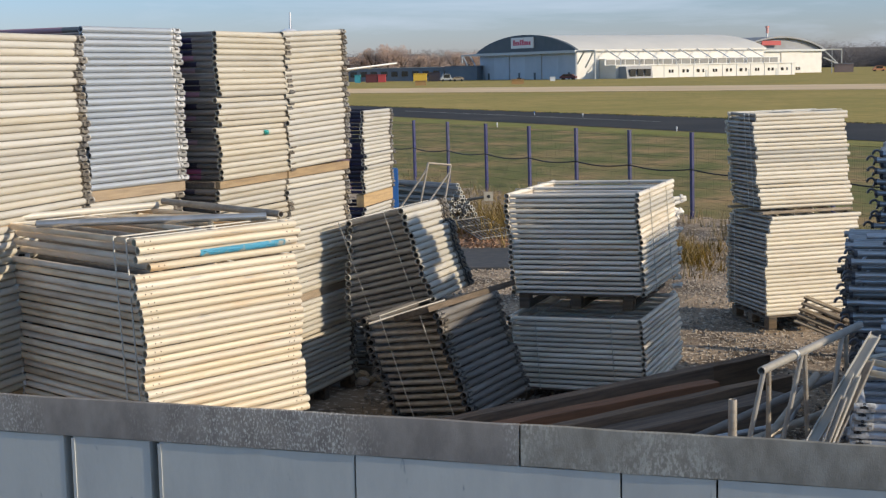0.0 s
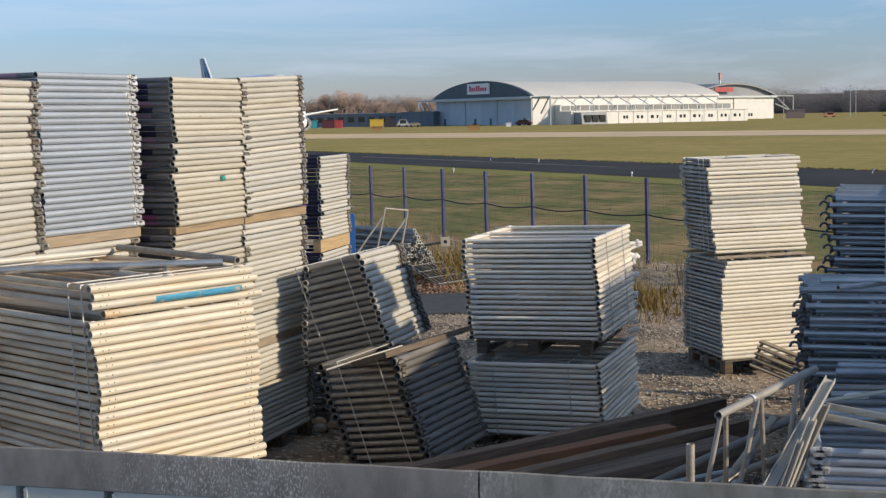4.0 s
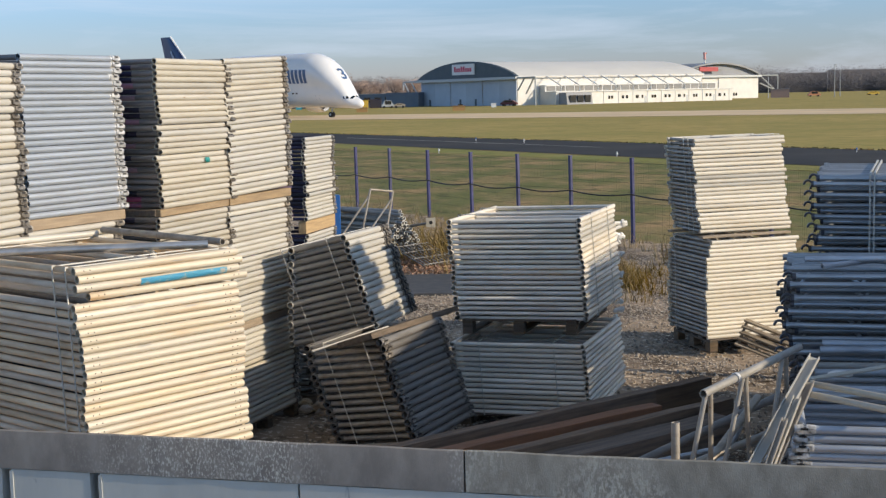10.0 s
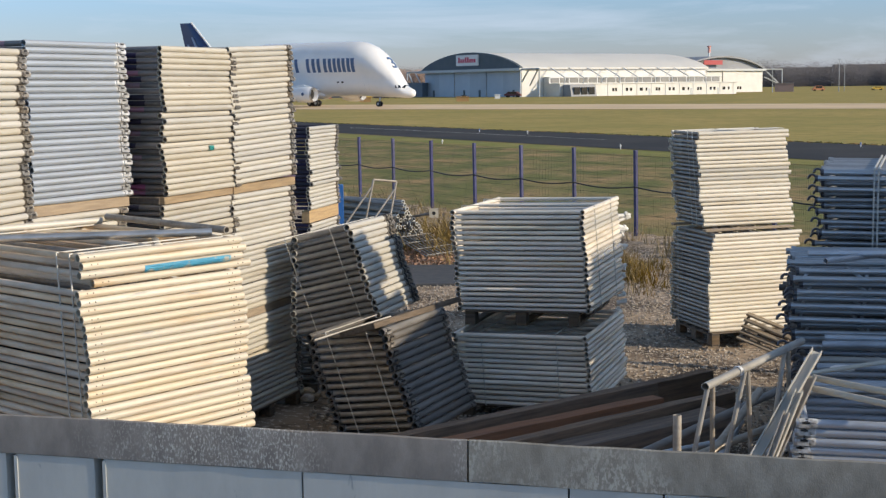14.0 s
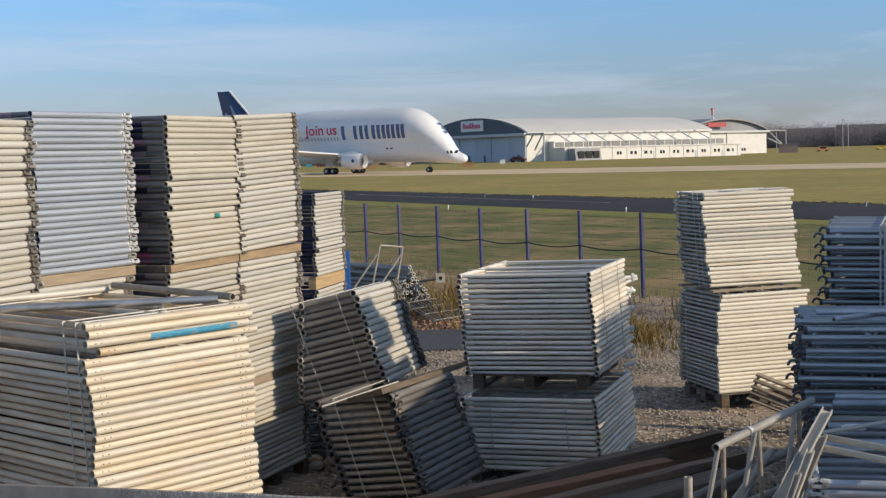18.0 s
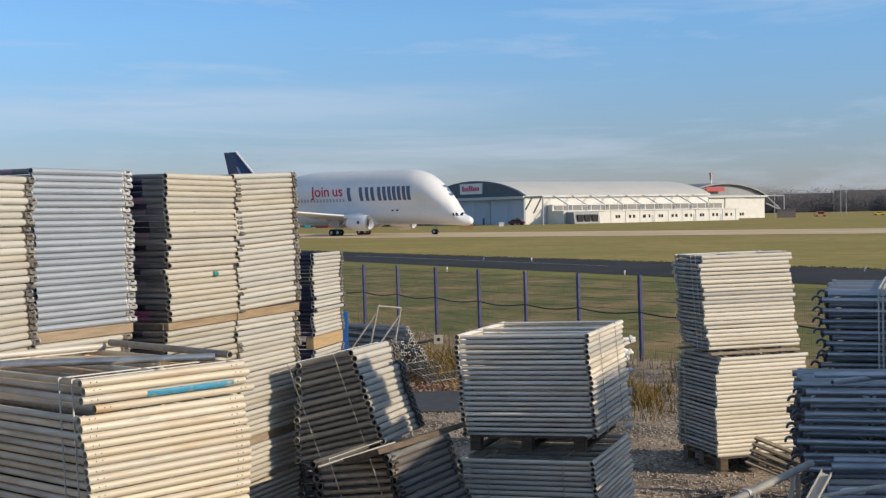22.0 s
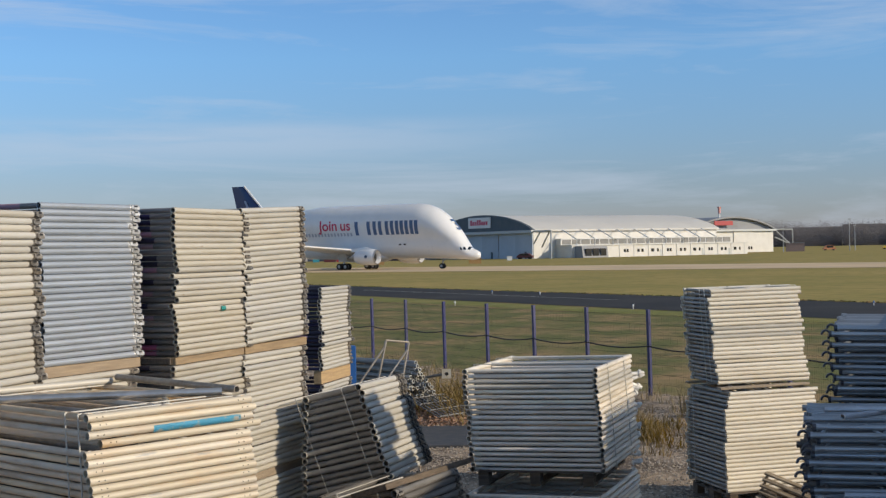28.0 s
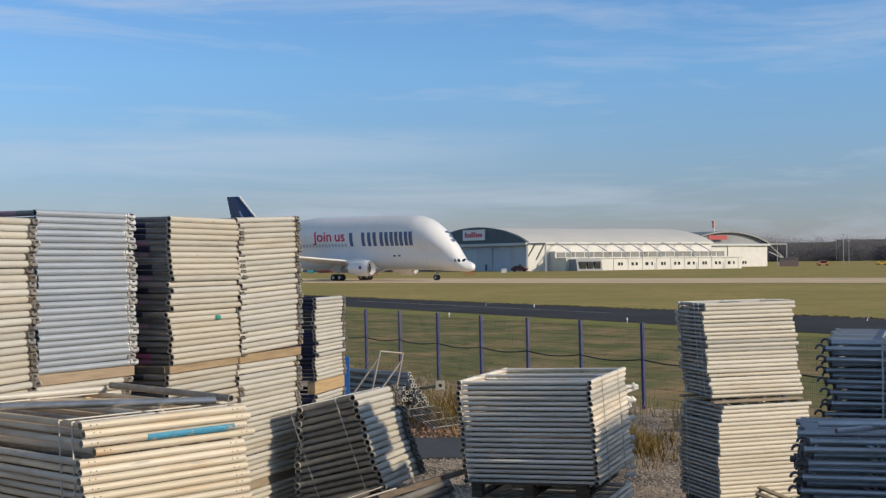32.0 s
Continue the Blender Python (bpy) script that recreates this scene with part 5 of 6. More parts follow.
# second hangar beyond
h2 = thing("hangar", pose(106.5, 499, 0, 0, 0, 30), "second arched hangar with a grey roof and white walls", "hangar")
W2 = 20.0
bm = bmesh.new()
ar = arch(-W2 - 0.6, W2 + 0.6, 8.4, 4.8)
add_rings(bm, [[(x, y, z) for x, z in ar + [(x, z - 0.6) for x, z in ar[::-1]]] for y in (-1.5, 45)])
part("roof", mesh_of("roof", bm, GREYROOF, 20), h2)
bm = bmesh.new()
add_rings(bm, [[(x, y, z) for x, z in [(-W2, 0)] + arch(-W2, W2, 8.3, 4.4) + [(W2, 0)]] for y in (0, 1)])
part("gable_wall", mesh_of("gable_wall", bm, GREYROOF, 0), h2)
for k in range(4):
    bm = bmesh.new()
    add_box(bm, -W2 + 0.2 + k * (W2 / 2 - 0.1), -W2 + k * (W2 / 2 - 0.1) + W2 / 2, -0.9 + 0.3 * (k % 2), -0.5 + 0.3 * (k % 2), 0, 7.7)
    part("door", mesh_of("door", bm, HANGARWHITE, 0), h2)
bm = bmesh.new()
add_box(bm, -W2 - 0.6, W2 + 0.6, -1.6, -0.2, 7.75, 8.5)
part("door_track", mesh_of("door_track", bm, STEELWORK, 0), h2)
bm = bmesh.new()
add_box(bm, -10.0, -1.2, -1.9, -1.55, 10.0, 11.6)
part("stripe", mesh_of("stripe", bm, RED, 0), h2, label="red sign stripe")
for s, far in ((1, 2.0), (-1, 0.0)):
    bm = bmesh.new()
    for a, b in (((s * W2, -1.2, 8.3), (s * (W2 + 9), -1.2, 8.3)), ((s * (W2 + 9), -1.2, 8.3), (s * (W2 + 9), -1.2, far)), ((s * W2, -1.2, 5.4), (s * (W2 + 7), -1.2, 3.0)), ((s * (W2 + 1), -1.2, 7.5), (s * (W2 + 8.5), -1.2, 2.2))):
        add_rod(bm, a, b, 0.25, 6)
    part("outrigger", mesh_of("outrigger", bm, STEELWORK, 0), h2)
HUTBRICK = material("pinkish_brick_hut", (0.30, 0.22, 0.20), 0.85, 0, 0, (0.25, 0.20, 0.19), 0.5)
box_hut = thing("hut", pose(124.5, 492, 0, 0, 0, -12), "small pinkish brick hut beside the hangar", "building")
bm = bmesh.new()
add_box(bm, 0, 6.5, 0, 3, 0, 3.0)
part("wall", mesh_of("wall", bm, HUTBRICK, 0), box_hut)
bm = bmesh.new()
add_box(bm, -0.2, 6.7, -0.2, 3.2, 3.0, 3.2)
part("roof", mesh_of("roof", bm, GREYROOF, 0), box_hut)
# red and white mast
mast = thing("radar_mast", pose(101.5, 497, 0), "slim red and white mast with a small radar on top", "mast")
bm = bmesh.new()
add_rod(bm, (0, 0, 0), (0, 0, 14.5), 0.3, 8)
part("pole", mesh_of("pole", bm, SIGNWHITE, 0), mast)
bm = bmesh.new()
add_rod(bm, (0, 0, 14.4), (0, 0, 16.9), 0.5, 8)
add_rod(bm, (-0.7, 0, 16.6), (0.7, 0, 16.6), 0.28, 6)
part("radar", mesh_of("radar", bm, PALERED, 0), mast)


# low buildings, containers and vehicles left of the hangar
def box_thing(name, m, sx_, sy_, sz_, mat, label, category, roof=None, group="", windows=0):
    root = thing(name, m, label, category, group)
    bm = bmesh.new()
    add_box(bm, 0, sx_, 0, sy_, 0, sz_)
    part("body", mesh_of("body", bm, mat, 0), root)
    bm = bmesh.new()
    add_box(bm, -0.15, sx_ + 0.15, -0.15, sy_ + 0.15, sz_, sz_ + 0.12)
    part("roof", mesh_of("roof", bm, roof or mat, 0), root)
    for k in range(windows):
        bm = bmesh.new()
        w = sx_ / windows
        add_box(bm, k * w + w * 0.2, k * w + w * 0.8, -0.06, 0.02, sz_ * 0.35, sz_ * 0.75)
        part("window", mesh_of("window", bm, GLASS, 0), root)
    return root


box_thing("low_building", pose(-45, 448, 0, 0, 0, -20), 44, 10, 4.2, BRICKDARK, "long low dark building with a pale flat roof", "building", HANGARWHITE, windows=12)
box_thing("shed", pose(-13, 436, 0, 0, 0, -30), 12, 6, 4.4, BRICKDARK, "dark open shed beside the hangar", "building", GREYROOF)
box_thing("container", pose(-21.4, 405, 0), 3.9, 2.6, 2.3, YELLOW, "bright yellow painted steel container", "container", group="containers")
box_thing("container", pose(-17.0, 408, 0), 3.4, 2.6, 2.5, NAVYPAINT, "dark blue painted steel container", "container", group="containers")
box_thing("container", pose(-35.6, 405, 0), 3.4, 2.6, 2.3, DARKRED, "dark red painted steel container", "container", group="containers")
box_thing("container", pose(-38.9, 405, 0), 1.7, 2.6, 2.2, CYANBOX, "teal painted steel container", "container", group="containers")
box_thing("container", pose(-31.9, 405, 0), 2.2, 2.4, 2.2, RED, "faded red painted steel cabin", "container", group="containers")


def vehicle(m, L, mat, label, h=1.6):
    root = thing("vehicle", m, label, "vehicle", "parked vehicles")
    bm = bmesh.new()
    add_rings(bm, [[(x, y, z) for x, z in ((0, 0.4), (L, 0.4), (L, 0.95), (L * 0.93, 1.0), (L * 0.75, h), (L * 0.25, h), (L * 0.06, 1.0), (0, 0.9))] for y in (0, 1.75)])
    part("body", mesh_of("body", bm, mat, 0), root)
    bm = bmesh.new()
    add_box(bm, L * 0.24, L * 0.76, -0.02, 1.77, 1.02, h - 0.12)
    part("window", mesh_of("window", bm, GLASS, 0), root)
    for x in (0.18, 0.8):
        for y in (0.0, 1.75):
            bm = bmesh.new()
            add_rod(bm, (L * x, y - 0.05, 0.32), (L * x, y + 0.05, 0.32), 0.33, 12)
            part("wheel", mesh_of("wheel", bm, BLACK), root)
    return root


vehicle(pose(20.5, 380, -0.03, 0, 0, -20), 4.6, DARKRED, "dark red car parked by the hangar doors")
vehicle(pose(-13.2, 402, -0.03, 0, 0, 10), 3.6, STEELWORK, "grey truck beside the containers", 2.2)
vehicle(pose(-9.5, 396, -0.03, 0, 0, 0), 3.2, WORNBAR, "small brown airfield tug", 1.3)
vehicle(pose(146, 520, -0.03, 0, 0, 0), 4.8, ORANGE, "orange and white airfield vehicle", 2.0)
vehicle(pose(172, 530, -0.03, 0, 0, 0), 4.6, YELLOW, "low yellow airfield vehicle", 1.4)
# runway marker boxes and light stakes
for x, y, L, mat, lab in ((5.5, 290, 2.6, OCHRE, "low ochre marker board beside the runway"), (-15.5, 300, 2.4, OCHRE, "low ochre marker board beside the runway"), (7.6, 330, 1.0, BLACK, "small dark marker box beside the runway"), (16.5, 350, 1.3, SIGNWHITE, "small white marker board by the hangar")):
    box_thing("marker_board", pose(x, y, -0.03), L, 0.4, 0.95, mat, lab, "marker", group="marker boards")
for k, (x, y) in enumerate(((0.6, 74.5), (-12.5, 101.0), (6.2, 87.5), (20.6, 65), (9.2, 66), (3.3, 93), (16.0, 77))):
    root = thing("light_stake", pose(x, y, -0.03), "small pale light stake at the taxiway edge", "light", "taxiway lights")
    bm = bmesh.new()
    add_rod(bm, (0, 0, 0), (0, 0, 0.16), 0.02, 6)
    part("stem", mesh_of("stem", bm, SIGNWHITE, 0), root)
    bm = bmesh.new()
    add_rod(bm, (0, 0, 0.16), (0, 0, 0.27), 0.05, 8, r2=0.03)
    part("head", mesh_of("head", bm, BRIGHTBLUE if k % 2 else SIGNWHITE, 0), root)
for x, y, h in ((118, 470, 8), (144, 480, 11), (152, 500, 9), (190, 540, 10), (230, 560, 9)):
    root = thing("lamp_mast", pose(x, y, 0), "thin grey lamp mast on the airfield", "mast", "lamp masts")
    bm = bmesh.new()
    add_rod(bm, (0, 0, 0), (0, 0, h), 0.16, 6, r2=0.09)
    part("pole", mesh_of("pole", bm, STEELWORK, 0), root)
    bm = bmesh.new()
    add_box(bm, -0.5, 0.5, -0.2, 0.2, h, h + 0.3)
    part("lamp_head", mesh_of("lamp_head", bm, STEELWORK, 0), root)


# ---- winter trees ----
def twig_cloud(bm, c, r, n, size, rr):
    for k in range(n):
        v = Vector((rr.gauss(0, 1), rr.gauss(0, 1), rr.gauss(0, 1))).normalized() * (rr.random() ** 0.45)
        p = Vector(c) + Vector((v.x * r[0], v.y * r[1], v.z * r[2]))
        d = (v * 0.8 + Vector((rr.uniform(-1, 1), rr.uniform(-1, 1), rr.uniform(0, 1.2)))).normalized() * size * rr.uniform(0.6, 1.5)
        w = d.orthogonal().normalized() * size * 0.13
        bm.faces.new([bm.verts.new(q) for q in (p - w, p + w, p + d)])


def winter_tree(m, h, seed, mat, n=420):
    rr = random.Random(seed)
    root = thing("tree", m, "bare brown winter tree beside the airfield", "tree", "bare trees")
    bm = bmesh.new()
    add_rod(bm, (0, 0, -0.2), (0, 0, h * 0.5), h * 0.035, 6, r2=h * 0.018)
    for k in range(7):
        a = k * 0.9 + rr.random()
        add_rod(bm, (0, 0, h * rr.uniform(0.25, 0.5)), (math.cos(a) * h * 0.28, math.sin(a) * h * 0.28, h * rr.uniform(0.6, 0.85)), h * 0.014, 5, r2=h * 0.004)
    part("trunk", mesh_of("trunk", bm, BARK, 0), root)
    bm = bmesh.new()
    for k in range(7):
        a = rr.uniform(0, 6.3)
        twig_cloud(bm, (math.cos(a) * h * 0.2, math.sin(a) * h * 0.2, h * rr.uniform(0.45, 0.78)), (h * 0.22, h * 0.22, h * 0.2), n // 7, h * 0.045, rr)
    part("crown", mesh_of("crown", bm, mat, 0), root)


for k, (x, y, h) in enumerate(((-74, 520, 11), (-66, 515, 13), (-60, 520, 15), (-52, 505, 12), (-46, 500, 13), (-40, 495, 15), (-35, 490, 17), (-30, 492, 16), (-24, 490, 13), (-17, 485, 12), (-11, 485, 13), (-5, 480, 12), (-88, 530, 12), (-100, 540, 13))):
    winter_tree(pose(x, y, 0), h * 0.80, 100 + k, TWIG, 2600)
rr = random.Random(77)
bm = bmesh.new()
for k in range(900):
    x = rr.uniform(-120, 0)
    twig_cloud(bm, (x, 505 + rr.uniform(-10, 25), rr.uniform(0.5, 5.5)), (4, 3, 3.0), 40, 0.55, rr)
thing("hedge", Matrix(), "brown winter scrub behind the low buildings", "hedge", me=mesh_of("hedge", bm, TWIG, 0), kind="stuff")
bm = bmesh.new()
for k in range(3600):
    f = rr.random()
    x = -700 + 2000 * f
    y = 1180 - 0.14 * x + rr.uniform(-25, 60)
    h = 22 + 4 * noise.noise(Vector((x * 0.02, 0, 3))) + rr.uniform(-2.5, 2.5)
    twig_cloud(bm, (x, y, h * 0.47), (8, 6, h * 0.47), 150, 1.2, rr)
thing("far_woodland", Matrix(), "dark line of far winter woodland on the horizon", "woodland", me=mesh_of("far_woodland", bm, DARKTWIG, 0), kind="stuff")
bm = bmesh.new()
for k in range(40):
    x = -700 + 50 * k
    add_box(bm, x, x + 50.0, 1230 - 0.14 * x, 1236 - 0.14 * x, -0.2, 17 + 3 * noise.noise(Vector((x * 0.013, 1, 3))))
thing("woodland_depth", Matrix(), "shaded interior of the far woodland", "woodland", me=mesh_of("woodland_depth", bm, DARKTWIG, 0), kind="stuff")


# ---- outsize cargo aircraft ----
# x runs from the nose gear forward; station s is metres behind the nose tip, at x = 8 - s
plane = thing("cargo_aircraft", pose(0, 0, 0), "white outsize cargo aircraft with a bulging hull and navy fin", "aircraft")
NOSE = 8.0
K = 0.885           # true length over the length in which the parts below are drawn
#        s     low z  top z  half width of the lower lobe, upper lobe radius
HULL = [(0.0, 2.30, 2.55, 0.05, 0.02), (0.25, 1.85, 2.95, 0.55, 0.1), (0.7, 1.62, 3.25, 0.95, 0.2), (1.5, 1.52, 3.55, 1.42, 0.55), (1.9, 1.54, 3.80, 1.62, 0.85), (2.7, 1.60, 4.80, 1.95, 1.40),
        (3.85, 1.66, 6.65, 2.28, 2.10), (5.6, 1.74, 8.75, 2.60, 2.75), (7.0, 1.80, 10.05, 2.72, 3.15), (8.6, 1.85, 11.15, 2.80, 3.45), (10.5, 1.90, 11.90, 2.82, 3.62), (12.0, 1.92, 12.15, 2.82, 3.70), (20, 1.94, 12.20, 2.82, 3.72), (28, 1.94, 12.20, 2.82, 3.72),
        (34, 1.98, 12.15, 2.80, 3.70), (38, 2.10, 11.7, 2.70, 3.45), (42, 2.95, 10.8, 2.45, 2.95), (46, 3.9, 9.6, 2.0, 2.30), (50, 4.8, 8.6, 1.45, 1.60), (53, 5.5, 7.8, 0.9, 0.95), (55.5, 6.1, 7.0, 0.35, 0.35)]


def hull_at(s):
    for a, b in zip(HULL, HULL[1:]):
        if a[0] <= s <= b[0]:
            f = (s - a[0]) / (b[0] - a[0])
            return [p + (q - p) * f for p, q in zip(a, b)]
    return list(HULL[-1])


def half_width(s, z):
    """Half the width of the hull at a station and a height."""
    _, lo, hi, rl, ru = hull_at(s)
    zl, zu = lo + min(rl, (hi - lo) / 2), hi - min(ru, (hi - lo) / 2)
    best = 0.0
    rlz, ruz = zl - lo, hi - zu
    if abs(z - zl) < rlz:
        best = rl * math.sqrt(1 - ((z - zl) / rlz) ** 2)
    if abs(z - zu) < ruz:
        best = max(best, ru * math.sqrt(1 - ((z - zu) / ruz) ** 2))
    if zl < z < zu:
        f = (z - zl) / (zu - zl)
        best = max(best, rl + (ru - rl) * (f * f * (3 - 2 * f)) - 0.04 - 0.30 * max(0.0, 1 - abs(s - 4.5) / 5.5) * math.sin(math.pi * min(1.0, f * 1.6)) ** 2)
    return best


def hull_ring(s, n=22):
    _, lo, hi, rl, ru = hull_at(s)
    pts = []
    for i in range(n + 1):
        z = lo + (hi - lo) * (0.5 - 0.5 * math.cos(math.pi * i / n))
        pts.append((half_width(s, z) if 0 < i < n else 0.0, z))
    right = [(NOSE - s, -w, z) for w, z in pts]
    left = [(NOSE - s, w, z) for w, z in pts[1:-1][::-1]]
    return right + left


stations = [0.0, 0.06, 0.14, 0.25, 0.5, 0.8, 1.2, 1.5, 1.7, 1.9, 2.3, 2.7, 3.2, 3.85, 4.4, 5.0, 5.6, 6.3, 7.0, 7.8, 8.6, 9.5, 10.5, 12, 14, 17, 20, 24, 28, 31, 34, 36, 38, 40, 42, 44, 46, 48, 50, 51.5, 53, 54.3, 55.5]
bm = bmesh.new()
add_rings(bm, [hull_ring(s) for s in stations])
part("fuselage", mesh_of("fuselage", bm, WHITE, 60), plane)


def skin(name, quads, mat, parent, off=0.03, label="", side=-1, nz_=4, ns_=3):
    """Patches laid on the hull: each a quad of stations and heights."""
    bm = bmesh.new()
    for (s0, z0), (s1, z1), (s2, z2), (s3, z3) in quads:
        g = []
        for i in range(ns_ + 1):
            f = i / ns_
            col = []
            for j in range(nz_ + 1):
                k = j / nz_
                s = (s0 + (s1 - s0) * f) * (1 - k) + (s3 + (s2 - s3) * f) * k
                z = (z0 + (z1 - z0) * f) * (1 - k) + (z3 + (z2 - z3) * f) * k
                col.append(bm.verts.new((NOSE - s + (off if s < 9 else 0) * 0.8, side * (half_width(s, z) + off), z)))
            g.append(col)
        for i in range(ns_):
            for j in range(nz_):
                bm.faces.new((g[i][j], g[i + 1][j], g[i + 1][j + 1], g[i][j + 1]))
    return part(name, mesh_of(name, bm, mat, 60), parent, label=label)


def skin_text(name, body, s_start, z0, size, mat, side=-1):
    """Letters wrapped on the hull, reading from the tail to the nose."""
    cu = bpy.data.curves.new(name, "FONT")
    cu.body, cu.size, cu.offset = body, size, 0.012 * size
    ob = bpy.data.objects.new(name, cu)
    me = bpy.data.meshes.new_from_object(ob)
    bpy.data.objects.remove(ob)
    bm = bmesh.new()
    bm.from_mesh(me)
    ys = [v.co.y for v in bm.verts]
    lo, hi = min(ys), max(ys)
    for k in range(1, 9):
        bmesh.ops.bisect_plane(bm, geom=bm.verts[:] + bm.edges[:] + bm.faces[:], plane_co=(0, lo + (hi - lo) * k / 9, 0), plane_no=(0, 1, 0))
    xs = [v.co.x for v in bm.verts]
    for k in range(1, 9):
        bmesh.ops.bisect_plane(bm, geom=bm.verts[:] + bm.edges[:] + bm.faces[:], plane_co=(min(xs) + (max(xs) - min(xs)) * k / 9, 0, 0), plane_no=(1, 0, 0))
    for v in bm.verts:
        s = s_start - v.co.x if side < 0 else s_start + v.co.x
        z = z0 + v.co.y
        v.co = (NOSE - s + (0.05 if s < 9 else 0), side * (half_width(s, z) + 0.05), z)
    return part(name, mesh_of(name, bm, mat, 60), plane)


skin_text("lettering", "Join", 32.9, 7.45, 2.75, LOGORED)
skin_text("lettering", "us", 28.15, 7.45, 2.75, LOGORED)
# the operator's mark and its web address, as plain bars
for a, w, pieces in ((24.8, 3.4, 2), (20.8, 0.75, 1), (19.6, 2.2, 2), (17.0, 1.8, 2), (14.9, 1.75, 2), (12.8, 1.7, 2)):
    for k in range(pieces):
        b = a - k * (w - 0.72)
        skin("mark_bar", [((b, 6.45), (b - 0.72, 6.45), (b - 0.72, 9.0), (b, 9.0))], LOGOBLUE, plane, 0.04)
for k in range(15):
    a = 36.4 - k * 0.74
    skin("address_bar", [((a, 6.35), (a - 0.40, 6.35), (a - 0.40, 6.95), (a, 6.95))], LOGOGREY, plane, 0.04, nz_=2, ns_=1)


def nose_number(body, z0, size, mat):
    """A number on the middle of the front slope, read from ahead of the nose."""
    cu = bpy.data.curves.new("number", "FONT")
    cu.body, cu.size, cu.offset, cu.align_x, cu.align_y = body, size, 0.05, "CENTER", "CENTER"
    ob = bpy.data.objects.new("number", cu)
    me = bpy.data.meshes.new_from_object(ob)
    bpy.data.objects.remove(ob)
    bm = bmesh.new()
    bm.from_mesh(me)
    for axis in ((1, 0, 0), (0, 1, 0)):
        for k in range(-6, 7):
            bmesh.ops.bisect_plane(bm, geom=bm.verts[:] + bm.edges[:] + bm.faces[:], plane_co=Vector(axis) * (0.17 * k), plane_no=axis)
    for vert in bm.verts:
        y, z = vert.co.x * 1.3, z0 + vert.co.y
        lo, hi = 1.5, 12.0
        for _ in range(24):
            mid = (lo + hi) / 2
            lo, hi = (lo, mid) if half_width(mid, z) > abs(y) else (mid, hi)
        vert.co = (NOSE - hi + 0.09, y, z + 0.07)
    bm.to_mesh(me)
    bm.free()
    me.materials.append(mat)
    part("number", me, plane)


nose_number("3", 7.9, 2.75, LOGOBLUE)
# cockpit panes
for side in (-1, 1):
    for a, b in ((1.62, 2.02), (2.14, 2.60), (2.72, 3.10)):
        skin("cockpit_pane", [((a, 3.38), (b, 3.42), (b + 0.05, 3.98), (a + 0.22, 3.80))], GLASS, plane, 0.03, side=side, nz_=2, ns_=2)
    skin("hull_window", [((15.6, 4.45), (15.1, 4.45), (15.1, 4.72), (15.6, 4.72)), ((14.6, 4.45), (14.1, 4.45), (14.1, 4.72), (14.6, 4.72))], DARK, plane, 0.03, side=side, nz_=1, ns_=1)
    skin("door_line", [((9.5, 2.5), (9.45, 2.5), (9.45, 4.2), (9.5, 4.2)), ((8.6, 2.5), (8.55, 2.5), (8.55, 4.2), (8.6, 4.2))], LOGOGREY, plane, 0.02, side=side, nz_=2, ns_=1)


def wing(name, root_s, root_c, tip_s, tip_c, y0, y1, z0, z1, th, mat, side):
    bm = bmesh.new()
    rings = []
    for y, s, c, z in ((y0, root_s, root_c, z0), ((y0 * 0.6 + y1 * 0.4), root_s + (tip_s - root_s) * 0.4, root_c + (tip_c - root_c) * 0.55, z0 + (z1 - z0) * 0.4), (y1, tip_s, tip_c, z1)):
        prof = []
        for f, t in ((0, 0), (0.03, 0.35), (0.12, 0.75), (0.35, 1.0), (0.65, 0.65), (1.0, 0.05), (0.65, -0.4), (0.35, -0.6), (0.12, -0.55), (0.03, -0.3)):
            prof.append((NOSE - s - f * c, side * y, z + t * th * c))
        rings.append(prof)
    add_rings(bm, rings)
    return part(name, mesh_of(name, bm, mat, 40), plane)


